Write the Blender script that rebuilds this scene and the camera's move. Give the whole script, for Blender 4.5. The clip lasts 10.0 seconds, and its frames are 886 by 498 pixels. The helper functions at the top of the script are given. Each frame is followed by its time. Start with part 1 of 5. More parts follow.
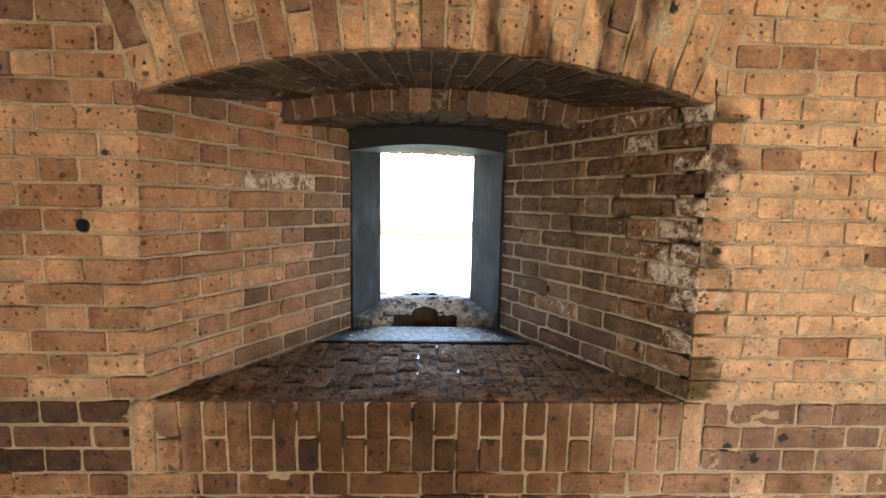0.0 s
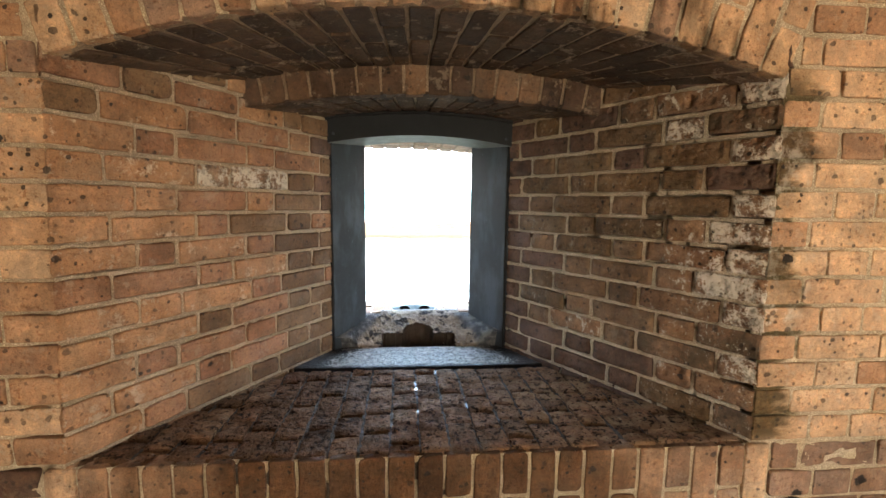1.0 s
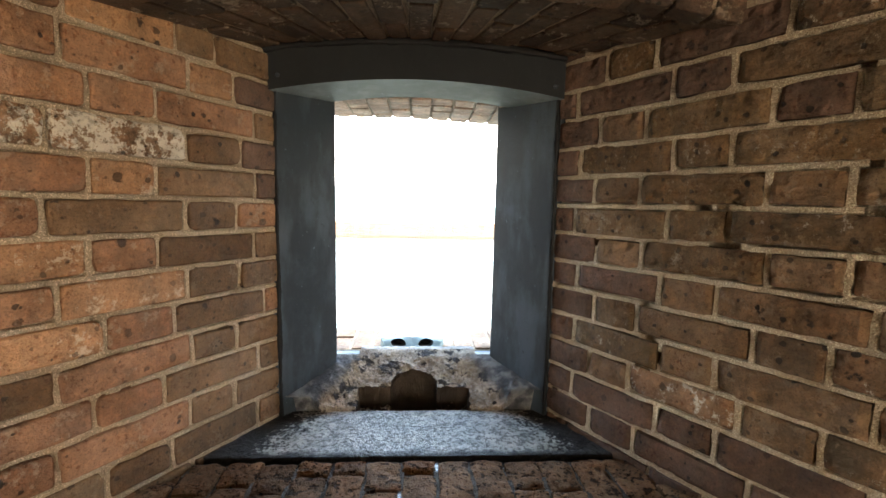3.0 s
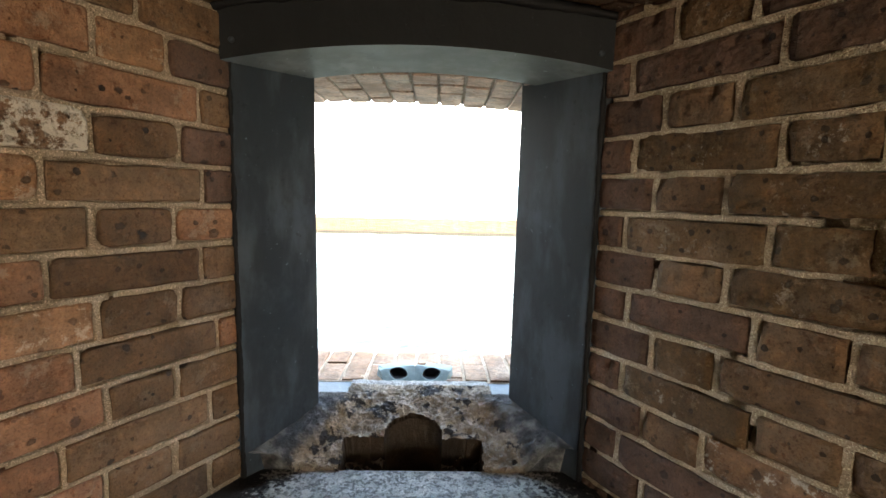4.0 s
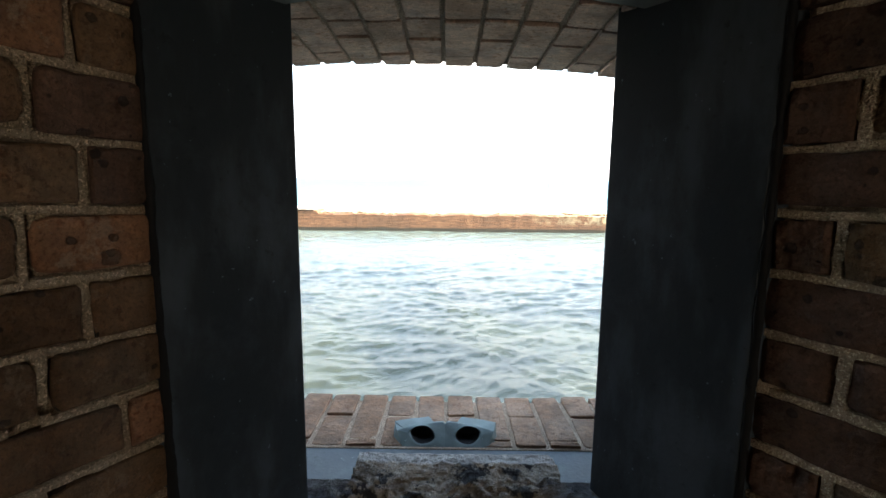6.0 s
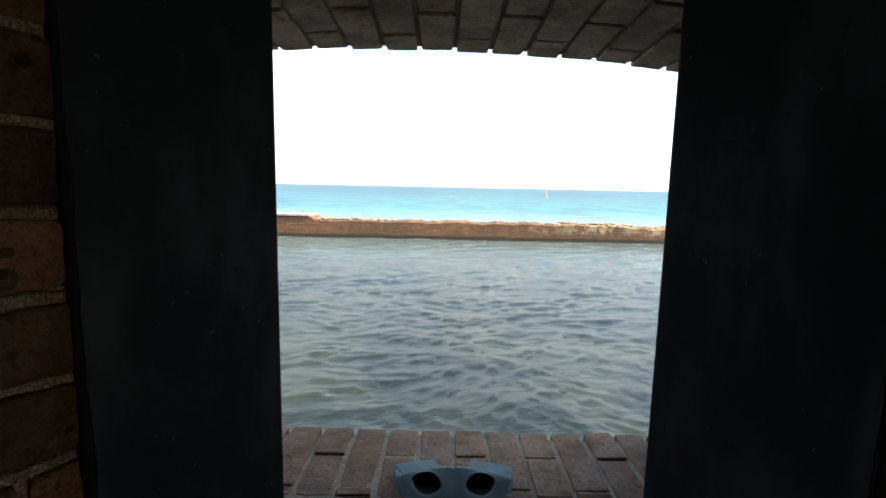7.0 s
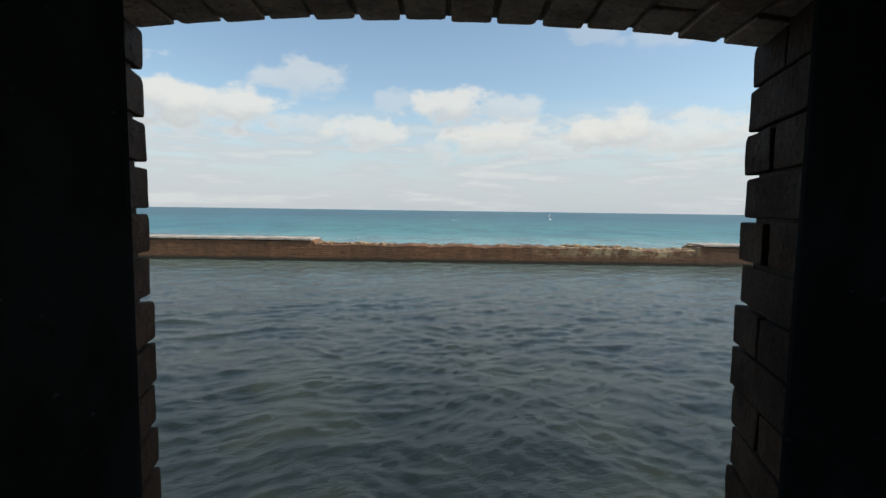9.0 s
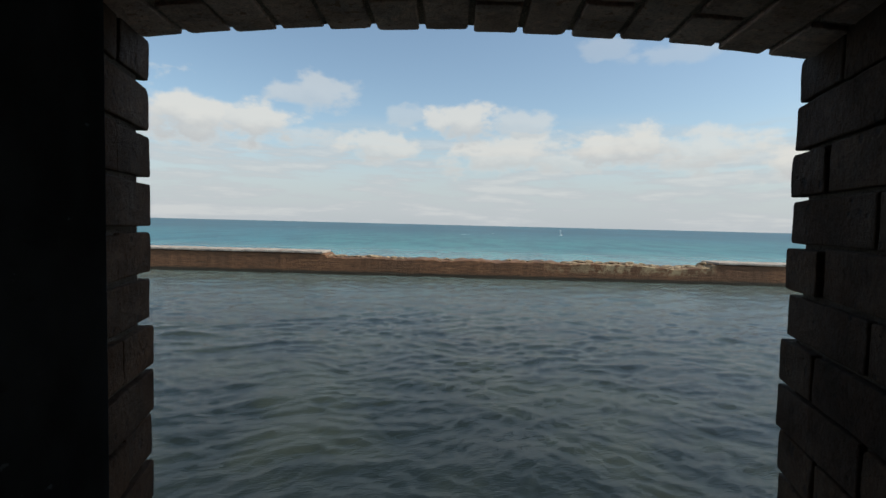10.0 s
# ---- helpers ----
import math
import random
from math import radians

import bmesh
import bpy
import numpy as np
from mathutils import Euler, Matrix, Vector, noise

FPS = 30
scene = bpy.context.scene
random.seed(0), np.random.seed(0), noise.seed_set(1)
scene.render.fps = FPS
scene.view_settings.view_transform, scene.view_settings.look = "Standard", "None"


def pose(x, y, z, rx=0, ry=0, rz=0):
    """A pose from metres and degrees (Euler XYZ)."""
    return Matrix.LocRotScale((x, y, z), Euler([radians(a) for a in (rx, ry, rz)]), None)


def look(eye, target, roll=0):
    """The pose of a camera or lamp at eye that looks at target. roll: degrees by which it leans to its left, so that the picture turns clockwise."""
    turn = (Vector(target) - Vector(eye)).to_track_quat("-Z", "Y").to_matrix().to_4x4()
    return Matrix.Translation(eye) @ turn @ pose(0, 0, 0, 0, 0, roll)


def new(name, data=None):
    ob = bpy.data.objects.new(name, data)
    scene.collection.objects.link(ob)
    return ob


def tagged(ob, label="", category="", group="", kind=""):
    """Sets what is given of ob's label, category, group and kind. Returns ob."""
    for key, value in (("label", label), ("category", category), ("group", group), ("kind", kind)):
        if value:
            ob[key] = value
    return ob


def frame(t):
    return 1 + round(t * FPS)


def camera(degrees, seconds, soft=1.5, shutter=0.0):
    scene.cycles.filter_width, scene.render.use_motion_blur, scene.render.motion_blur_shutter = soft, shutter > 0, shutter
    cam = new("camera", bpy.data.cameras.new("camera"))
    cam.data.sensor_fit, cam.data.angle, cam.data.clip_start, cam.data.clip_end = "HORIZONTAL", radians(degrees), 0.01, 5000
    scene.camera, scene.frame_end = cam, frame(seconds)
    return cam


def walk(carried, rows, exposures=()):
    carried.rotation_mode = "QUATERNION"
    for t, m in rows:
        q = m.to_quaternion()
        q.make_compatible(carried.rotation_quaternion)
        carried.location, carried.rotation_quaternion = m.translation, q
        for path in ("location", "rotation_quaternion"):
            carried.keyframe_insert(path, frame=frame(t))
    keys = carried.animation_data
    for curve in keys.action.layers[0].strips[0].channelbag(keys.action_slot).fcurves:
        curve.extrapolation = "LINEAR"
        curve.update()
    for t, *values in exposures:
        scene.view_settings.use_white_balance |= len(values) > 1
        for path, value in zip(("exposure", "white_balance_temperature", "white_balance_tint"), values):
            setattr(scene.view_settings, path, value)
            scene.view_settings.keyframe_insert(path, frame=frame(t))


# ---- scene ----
cam = camera(86.2, 10.0)
PATH = [
    (0, (-0.045, 0.116, 1.528), (0.022, 2.097, 1.264), 1.1),
    (0.5, (-0.107, 0.297, 1.527), (0.058, 2.272, 1.256), 0.5),
    (1, (-0.124, 0.445, 1.51), (0.047, 2.421, 1.255), 0.7),
    (1.5, (-0.083, 0.647, 1.502), (0.011, 2.628, 1.239), 1.6),
    (2, (-0.066, 0.831, 1.482), (0.023, 2.807, 1.187), 1.3),
    (2.2, (-0.089, 0.906, 1.471), (0.045, 2.881, 1.186), 1.0),
    (3.3, (-0.01, 1.279, 1.446), (0.064, 3.262, 1.196), 1.4),
    (3.5, (0.01, 1.341, 1.454), (0.051, 3.321, 1.173), 1.7),
    (4, (-0.009, 1.487, 1.461), (0.03, 3.468, 1.187), 1.3),
    (4.5, (-0.055, 1.624, 1.456), (0.087, 3.598, 1.165), 1.0),
    (5, (-0.049, 1.733, 1.454), (-0.038, 3.716, 1.189), 0.5),
    (5.2, (-0.046, 1.765, 1.456), (-0.064, 3.744, 1.172), 0.3),
    (6.5, (-0.078, 1.978, 1.438), (-0.085, 3.956, 1.145), 0.8),
    (7, (-0.091, 2.053, 1.435), (-0.087, 4.036, 1.175), 1.2),
    (7.5, (-0.099, 2.123, 1.423), (-0.073, 4.105, 1.156), 1.6),
    (8, (-0.092, 2.195, 1.411), (-0.084, 4.181, 1.176), 1.5),
    (8.5, (-0.087, 2.254, 1.409), (-0.073, 4.245, 1.217), 2.2),
    (9, (-0.072, 2.298, 1.412), (-0.084, 4.292, 1.25), 0.8),
    (9.5, (-0.088, 2.331, 1.418), (-0.127, 4.325, 1.271), 2.2),
    (10, (-0.086, 2.356, 1.423), (-0.143, 4.352, 1.32), 1.4),
]

walk(cam, [(t, look(e, g, r)) for t, e, g, r in PATH],
     exposures=[(0, 5.42, 6900, 10), (2.0, 5.45, 7350, 10), (3.5, 5.28, 7400, 10), (4.5, 4.55, 7200, 10), (5.2, 3.82, 7050, 10), (6.5, 2.34, 7000, 10), (7.5, 1.15, 6700, 8), (8.5, 0.40, 6560, 7), (10.0, 0.06, 6520, 7)])

# ---- world, sun, large light ----
SUN_EL, SUN_AZ = 48, 102      # degrees; azimuth clockwise from +y
world = bpy.data.worlds.new("sky")
scene.world = world
world.use_nodes = True


class G:
    """Short writing for node trees."""

    def __init__(self, tree):
        self.t = tree
        self.piece = 0.9

    def n(self, kind, **ins):
        nd = self.t.nodes.new(kind)
        for k, v in ins.items():
            self.set(nd.inputs[k.replace("_", " ")], v)
        return nd

    def set(self, inp, v):
        if isinstance(v, bpy.types.NodeSocket):
            self.t.links.new(v, inp)
        elif isinstance(v, (tuple, list)) and inp.type == "RGBA" and len(v) == 3:
            inp.default_value = (*v, 1)
        else:
            inp.default_value = v

    def math(self, op, a, b=0.0, clamp=False):
        nd = self.t.nodes.new("ShaderNodeMath")
        nd.operation, nd.use_clamp = op, clamp
        self.set(nd.inputs[0], a)
        self.set(nd.inputs[1], b)
        return nd.outputs[0]

    def mix(self, f, a, b, how="MIX"):
        nd = self.t.nodes.new("ShaderNodeMix")
        nd.data_type, nd.blend_type = "RGBA", how
        self.set(nd.inputs[0], f)
        self.set(nd.inputs[6], a)
        self.set(nd.inputs[7], b)
        return nd.outputs[2]

    def noise(self, vec, scale, detail=4.0, rough=0.55, dist=0.0):
        return self.n("ShaderNodeTexNoise", Vector=vec, Scale=scale, Detail=detail, Roughness=rough, Distortion=dist).outputs["Fac"]

    def span(self, v, a, b, lo=0.0, hi=1.0):
        nd = self.t.nodes.new("ShaderNodeMapRange")
        nd.interpolation_type = "SMOOTHSTEP"
        for i, x in enumerate((v, a, b, lo, hi)):
            self.set(nd.inputs[i], x)
        return nd.outputs[0]

    def ramp(self, f, stops, how="LINEAR"):
        nd = self.t.nodes.new("ShaderNodeValToRGB")
        nd.color_ramp.interpolation = how
        el = nd.color_ramp.elements
        while len(el) < len(stops):
            el.new(0.5)
        for e, (p, c) in zip(el, stops):
            e.position, e.color = p, (*c, 1)
        self.set(nd.inputs[0], f)
        return nd.outputs[0]

    def xyz(self, v):
        nd = self.n("ShaderNodeSeparateXYZ", Vector=v)
        return nd.outputs

    def vec(self, x, y, z):
        return self.n("ShaderNodeCombineXYZ", X=x, Y=y, Z=z).outputs[0]


w = G(world.node_tree)
sky = w.n("ShaderNodeTexSky")
sky.sky_type, sky.sun_disc = "NISHITA", False
sky.sun_elevation, sky.sun_rotation = radians(SUN_EL), radians(SUN_AZ)
sky.air_density, sky.dust_density, sky.ozone_density = 1.0, 1.2, 1.5
wd = w.xyz(w.n("ShaderNodeTexCoord").outputs["Generated"])
az = w.math("ARCTAN2", wd[0], wd[1])
el = w.math("ARCSINE", wd[2])
wob = w.math("SUBTRACT", w.noise(w.vec(w.math("MULTIPLY", az, 15.0), w.math("MULTIPLY", el, 24.0), 3.7), 1.0, 8.0, 0.55), 0.5)
layer = w.noise(w.vec(w.math("MULTIPLY", az, 5.0), w.math("MULTIPLY", el, 34.0), 9.1), 1.0, 7.0, 0.62)
cumulus, shade = 0.0, 0.0
# fair-weather clouds over the sea: bearing, height, half width, half depth (radians), thickness
for ca, ce, cw, ch, th in ((-0.525, 0.194, 0.095, 0.046, 1.0), (-0.415, 0.188, 0.095, 0.036, 0.95), (-0.33, 0.170, 0.07, 0.018, 0.5), (-0.31, 0.253, 0.085, 0.030, 0.55), (-0.165, 0.155, 0.085, 0.027, 0.8),
                           (-0.115, 0.220, 0.06, 0.018, 0.4), (0.005, 0.207, 0.095, 0.035, 0.92), (0.11, 0.208, 0.07, 0.022, 0.6), (0.10, 0.148, 0.14, 0.036, 0.85), (0.19, 0.135, 0.09, 0.024, 0.7),
                           (0.32, 0.162, 0.115, 0.036, 0.97), (0.46, 0.145, 0.11, 0.034, 0.75), (0.61, 0.115, 0.09, 0.030, 0.95), (0.29, 0.345, 0.06, 0.018, 0.28), (0.44, 0.320, 0.10, 0.016, 0.28),
                           (0.95, 0.18, 0.16, 0.05, 0.9), (-0.95, 0.16, 0.18, 0.05, 0.9), (1.6, 0.2, 0.25, 0.06, 0.9), (-1.6, 0.22, 0.25, 0.06, 0.9), (2.6, 0.2, 0.3, 0.06, 0.9), (-2.5, 0.2, 0.3, 0.06, 0.9)):
    dy = w.math("DIVIDE", w.math("SUBTRACT", el, ce), ch * 1.18)
    dx = w.math("DIVIDE", w.math("SUBTRACT", az, ca), cw)
    dist = w.math("SQRT", w.math("ADD", w.math("MULTIPLY", dx, dx), w.math("MULTIPLY", dy, dy)))
    body = w.math("MULTIPLY", w.span(w.math("ADD", dist, w.math("MULTIPLY", wob, 2.9)), 1.14, 0.50), th)
    cumulus = w.math("MAXIMUM", cumulus, body)
    shade = w.math("MAXIMUM", shade, w.math("MULTIPLY", body, w.span(w.math("SUBTRACT", dy, w.math("MULTIPLY", wob, 2.0)), 0.35, -0.75)))
veil = w.math("MULTIPLY", w.span(layer, 0.42, 0.56), w.math("MULTIPLY", w.span(el, 0.23, 0.13), 0.7))
haze = w.span(el, 0.23, 0.02, 0.0, 0.86)
c = w.mix(1.0, sky.outputs[0], (1.72, 1.70, 1.56), "MULTIPLY")
c = w.mix(haze, c, (5.45, 5.9, 6.5))
c = w.mix(veil, c, w.mix(w.span(layer, 0.5, 0.68), (5.6, 5.9, 6.3), (6.9, 7.0, 7.1)))
c = w.mix(w.math("MULTIPLY", cumulus, 0.85), c, w.mix(shade, (8.1, 7.85, 7.45), (5.7, 5.75, 5.9)))
bg = world.node_tree.nodes["Background"]
world.node_tree.links.new(c, bg.inputs["Color"])
bg.inputs["Strength"].default_value = 0.09

sun = new("sun", bpy.data.lights.new("sun", "SUN"))
sun.data.energy, sun.data.angle, sun.data.color = 3.0, radians(0.6), (1.0, 0.94, 0.85)
a, e = radians(SUN_AZ), radians(SUN_EL)
sun.matrix_world = look((0, 0, 30), Vector((0, 0, 30)) - Vector((math.sin(a) * math.cos(e), math.cos(a) * math.cos(e), math.sin(e))))

day = new("opening_daylight", bpy.data.lights.new("opening_daylight", "AREA"))
day.data.shape, day.data.size, day.data.size_y = "RECTANGLE", 1.55, 1.95
day.data.energy, day.data.color = 3.2, (1.0, 0.90, 0.74)
day.matrix_world = look((1.75, -3.45, 1.05), (1.3, 1.6, 1.25))

# ---- materials ----


def material(name):
    m = bpy.data.materials.new(name)
    m.use_nodes = True
    g = G(m.node_tree)
    return m, g, m.node_tree.nodes["Principled BSDF"], g.n("ShaderNodeNewGeometry").outputs["Position"]


def bump(g, bsdf, height, strength, dist=0.004, under=None):
    nd = g.n("ShaderNodeBump", Strength=strength, Distance=dist, Height=height)
    if under:
        g.set(nd.inputs["Normal"], under)
    g.t.links.new(nd.outputs[0], bsdf.inputs["Normal"])
    return nd.outputs[0]


def brick_material(name, palette, specks=1.0, lime=0.15, stains=None, rough=(0.75, 0.95), island=False, dents=0.9, gloss=0.28, pits=0.0):
    """Old hand-made brick: colour by piece, mottling, black iron specks, lime smears."""
    m, g, b, p = material(name)
    if island:
        rnd = g.n("ShaderNodeNewGeometry").outputs["Random Per Island"]
    else:
        rnd = g.n("ShaderNodeObjectInfo").outputs["Random"]
    col = g.ramp(rnd, palette)
    g.piece = rnd
    wide, fine, grit = g.noise(p, 9, 5), g.noise(p, 70, 4, 0.65), g.noise(p, 260, 3, 0.7)
    mid = g.noise(p, 24, 6, 0.7)
    col = g.mix(g.span(wide, 0.35, 0.7), col, g.mix(1.0, col, (0.66, 0.61, 0.57), "MULTIPLY"))
    col = g.mix(g.span(mid, 0.5, 0.72, 0, 0.55), col, g.mix(1.0, col, (0.5, 0.46, 0.44), "MULTIPLY"))
    col = g.mix(g.span(fine, 0.45, 0.75, 0, 0.7), col, g.mix(1.0, col, (1.6, 1.5, 1.4), "MULTIPLY"))
    film = g.math("MULTIPLY", g.span(g.noise(p, 15, 4, 0.5), 0.46, 0.60), 0.75)
    col = g.mix(film, col, g.mix(1.0, col, (0.72, 0.78, 0.84), "MULTIPLY"))
    rusty = g.math("MULTIPLY", g.span(g.noise(p, 85, 3, 0.55), 0.57, 0.66), g.span(g.noise(p, 11, 3), 0.40, 0.58))
    col = g.mix(g.math("MULTIPLY", rusty, 0.75), col, g.mix(1.0, col, (0.50, 0.36, 0.27), "MULTIPLY"))
    col = g.mix(g.span(grit, 0.47, 0.70, 0, 0.65), col, g.mix(1.0, col, (0.42, 0.40, 0.40), "MULTIPLY"))
    smear = g.math("MULTIPLY", g.span(g.noise(p, 18, 8, 0.78), 0.55, 0.62), lime)
    col = g.mix(smear, col, (0.52, 0.43, 0.33))
    if stains:
        col = stains(g, p, col)
    spots, rare = 0.0, g.span(g.noise(p, 4.5, 2), 0.40, 0.60)
    bent = g.n("ShaderNodeTexNoise", Vector=p, Scale=55.0, Detail=3.0).outputs["Color"]
    bent = g.n("ShaderNodeVectorMath", Vector=bent)
    bent.operation = "MULTIPLY_ADD"
    bent.inputs[1].default_value = (0.010, 0.010, 0.007)
    g.set(bent.inputs[2], p)
    for scale, size, share in ((10.0, 0.105, 0.80), (23.0, 0.150, 0.72), (55.0, 0.21, 0.66)):
        v = g.n("ShaderNodeTexVoronoi", Vector=bent.outputs[0], Scale=scale, Randomness=1.0)
        vr = g.xyz(v.outputs["Color"])
        warp = g.math("ADD", v.outputs["Distance"], g.math("MULTIPLY", g.math("SUBTRACT", fine, 0.5), 0.36))
        reach = g.math("MULTIPLY", size, g.math("ADD", 0.35, g.math("MULTIPLY", vr[1], 1.2)))
        dot = g.math("MULTIPLY", g.span(g.math("SUBTRACT", warp, reach), 0.022, -0.03), g.math("GREATER_THAN", vr[0], share))
        dot = g.math("MULTIPLY", dot, 1.0 if scale < 12 else g.math("ADD", g.math("MULTIPLY", vr[2], 0.35), 0.65))
        spots = g.math("MAXIMUM", spots, dot if scale < 12 else g.math("MULTIPLY", dot, g.math("ADD", 0.65, g.math("MULTIPLY", rare, 0.35))))
    if pits:
        holes = g.math("MAXIMUM", g.span(g.noise(p, 42, 4, 0.65), 0.56, 0.62), g.span(g.noise(p, 110, 3, 0.6), 0.60, 0.67))
        spots = g.math("MAXIMUM", spots, g.math("MULTIPLY", holes, pits))
    dark = g.math("MULTIPLY", spots, min(1.0, 0.96 * specks))
    col = g.mix(dark, col, (0.013, 0.010, 0.009))
    g.t.links.new(col, b.inputs["Base Color"])
    b.inputs["Specular IOR Level"].default_value = gloss
    g.t.links.new(g.span(wide, 0.3, 0.7, *rough), b.inputs["Roughness"])
    h = g.math("SUBTRACT", g.math("ADD", g.math("MULTIPLY", g.noise(p, 38, 7, 0.72), 1.0), g.math("ADD", g.math("MULTIPLY", fine, 0.35), g.math("MULTIPLY", grit, 0.15))), g.math("MULTIPLY", dark, 1.4 if pits else 0.4))
    bump(g, b, h, min(dents, 1.0), 0.010 * max(dents, 0.9))
    return m


def edge_stains(g, p, col, damp=1.0):
    """Damp grime and salt bloom round the edge of the recess, soot on the arch."""
    x, y, z = g.xyz(p)
    stretched = g.vec(g.math("MULTIPLY", x, 5.0), g.math("MULTIPLY", y, 5.0), g.math("MULTIPLY", z, 14.0))
    tongue = g.noise(stretched, 1.0, 4, 0.6)
    near = g.math("SUBTRACT", x, g.math("MULTIPLY", tongue, 0.34))
    grime = g.math("MULTIPLY", g.span(near, 0.77, 0.71), g.span(x, 0.70, 0.80))
    grime = g.math("MULTIPLY", grime, g.math("MULTIPLY", g.span(z, 0.80, 0.86), g.span(z, 1.86, 1.74)))
    grime = g.math("MULTIPLY", grime, g.span(g.math("FRACT", g.math("MULTIPLY", g.piece, 7.31)), 0.25, 0.45, 0.15, 1.0))
    col = g.mix(grime, col, g.mix(1.0, col, (0.20, 0.19, 0.13), "MULTIPLY"))
    salt = g.math("MULTIPLY", g.span(g.noise(p, 26, 7, 0.75), 0.44, 0.6), g.math("MULTIPLY", g.span(x, 0.80, 0.84), g.span(x, 0.97, 0.86)))
    salt = g.math("MULTIPLY", salt, g.span(g.math("FRACT", g.math("MULTIPLY", g.piece, 3.7)), 0.2, 0.4, 0.1, 1.0))
    col = g.mix(g.math("MULTIPLY", salt, g.math("MULTIPLY", g.span(z, 1.08, 1.2, 0, 0.75), g.span(z, 1.72, 1.6))), col, (0.62, 0.57, 0.48))
    run = g.math("MULTIPLY", g.span(g.noise(g.vec(g.math("MULTIPLY", x, 9.0), 0.0, g.math("MULTIPLY", z, 2.2)), 1.0, 4), 0.40, 0.56), g.math("MULTIPLY", g.span(x, -0.02, 0.08), g.span(x, 0.84, 0.70)))
    run = g.math("MULTIPLY", run, g.span(z, 1.80, 1.86))
    col = g.mix(run, col, g.mix(1.0, col, (0.20, 0.18, 0.15), "MULTIPLY"))
    return sill_stains(g, p, col, damp)


def bloom(share, white=(0.60, 0.55, 0.47)):
    """Salt bloom: crisp white crust with pits, over a share of the brick."""
    def stain(g, p, col):
        patchy = g.math("MULTIPLY", g.math("SUBTRACT", g.noise(p, 8, 4, 0.6), 0.5), 0.55)
        crust = g.span(g.math("ADD", g.noise(p, 34, 8, 0.80), patchy), 0.68 - 0.24 * share, 0.76 - 0.24 * share)
        return g.mix(g.math("MULTIPLY", crust, 0.86), col, white)
    return stain


def damp_growth(g, p, col):
    """Dark damp in patches, with flecks of salt."""
    damp = g.span(g.noise(p, 6, 6, 0.65), 0.36, 0.56)
    col = g.mix(damp, col, g.mix(1.0, col, (0.70, 0.64, 0.50), "MULTIPLY"))
    salt = g.math("MULTIPLY", g.span(g.noise(p, 40, 8, 0.8), 0.56, 0.64), g.span(g.noise(p, 7, 3), 0.44, 0.58))
    return g.mix(g.math("MULTIPLY", salt, 0.55), col, (0.50, 0.45, 0.38))


def black_growth(g, p, col):
    """Black-green growth over most of the brick, white flecks in it."""
    grown = g.span(g.noise(p, 13, 7, 0.72), 0.38, 0.58)
    col = g.mix(g.math("MULTIPLY", grown, 0.75), col, (0.062, 0.045, 0.026))
    fleck = g.math("MULTIPLY", g.span(g.noise(p, 60, 7, 0.8), 0.55, 0.62), g.span(g.noise(p, 10, 3), 0.42, 0.55))
    return g.mix(g.math("MULTIPLY", fleck, 0.8), col, (0.50, 0.46, 0.38))


def sill_stains(g, p, col, damp=1.0):
    """Brown damp that has run over the edge of the sill."""
    x, y, z = g.xyz(p)
    run = g.noise(g.vec(g.math("MULTIPLY", x, 7.0), 0.0, g.math("MULTIPLY", z, 2.5)), 1.0, 5, 0.6)
    wet = g.math("MULTIPLY", g.math("MULTIPLY", g.span(x, -0.95, -0.25), g.span(x, 0.65, 0.15)), g.span(z, 0.90, 0.82))
    run = g.math("MULTIPLY", run, g.span(z, 0.90, 0.82))
    wet = g.span(g.math("ADD", run, g.math("MULTIPLY", wet, 0.6)), 0.42, 0.86)
    return g.mix(g.math("MULTIPLY", wet, damp), col, g.mix(1.0, col, (0.30, 0.245, 0.18), "MULTIPLY"))


def mortar_stains(g, p, col):
    return edge_stains(g, p, col, 0.35)


def paving_dust(g, p, col):
    """Dry sandy dust trodden over one side of the paving."""
    x, y, z = g.xyz(p)
    dust = g.math("MULTIPLY", g.span(g.noise(p, 9, 6, 0.7), 0.42, 0.60), g.math("MULTIPLY", g.span(x, 0.0, 0.40), g.span(y, 2.25, 2.05)))
    return g.mix(g.math("MULTIPLY", dust, 0.7), col, (0.34, 0.215, 0.125))


TAN = [(0.0, (0.36, 0.205, 0.122)), (0.12, (0.51, 0.31, 0.180)), (0.45, (0.63, 0.415, 0.250)), (0.75, (0.58, 0.372, 0.220)), (1.0, (0.43, 0.25, 0.145))]
RUST = [(0.0, (0.22, 0.128, 0.080)), (0.12, (0.35, 0.205, 0.120)), (0.5, (0.48, 0.288, 0.172)), (0.86, (0.37, 0.216, 0.126)), (1.0, (0.20, 0.118, 0.076))]
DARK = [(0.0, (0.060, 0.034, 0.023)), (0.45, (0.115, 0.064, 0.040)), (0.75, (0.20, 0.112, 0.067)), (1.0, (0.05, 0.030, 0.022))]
DAMP = [(0.0, (0.185, 0.100, 0.055)), (0.5, (0.285, 0.156, 0.086)), (1.0, (0.15, 0.083, 0.047))]
PINK = [(0.0, (0.27, 0.166, 0.104)), (0.5, (0.325, 0.205, 0.132)), (1.0, (0.295, 0.184, 0.116))]
# near-black browns: the jambs' shade is put into the brick colour
DIM_JAMB = [(0.0, (0.046, 0.026, 0.015)), (0.5, (0.070, 0.039, 0.021)), (1.0, (0.040, 0.023, 0.014))]
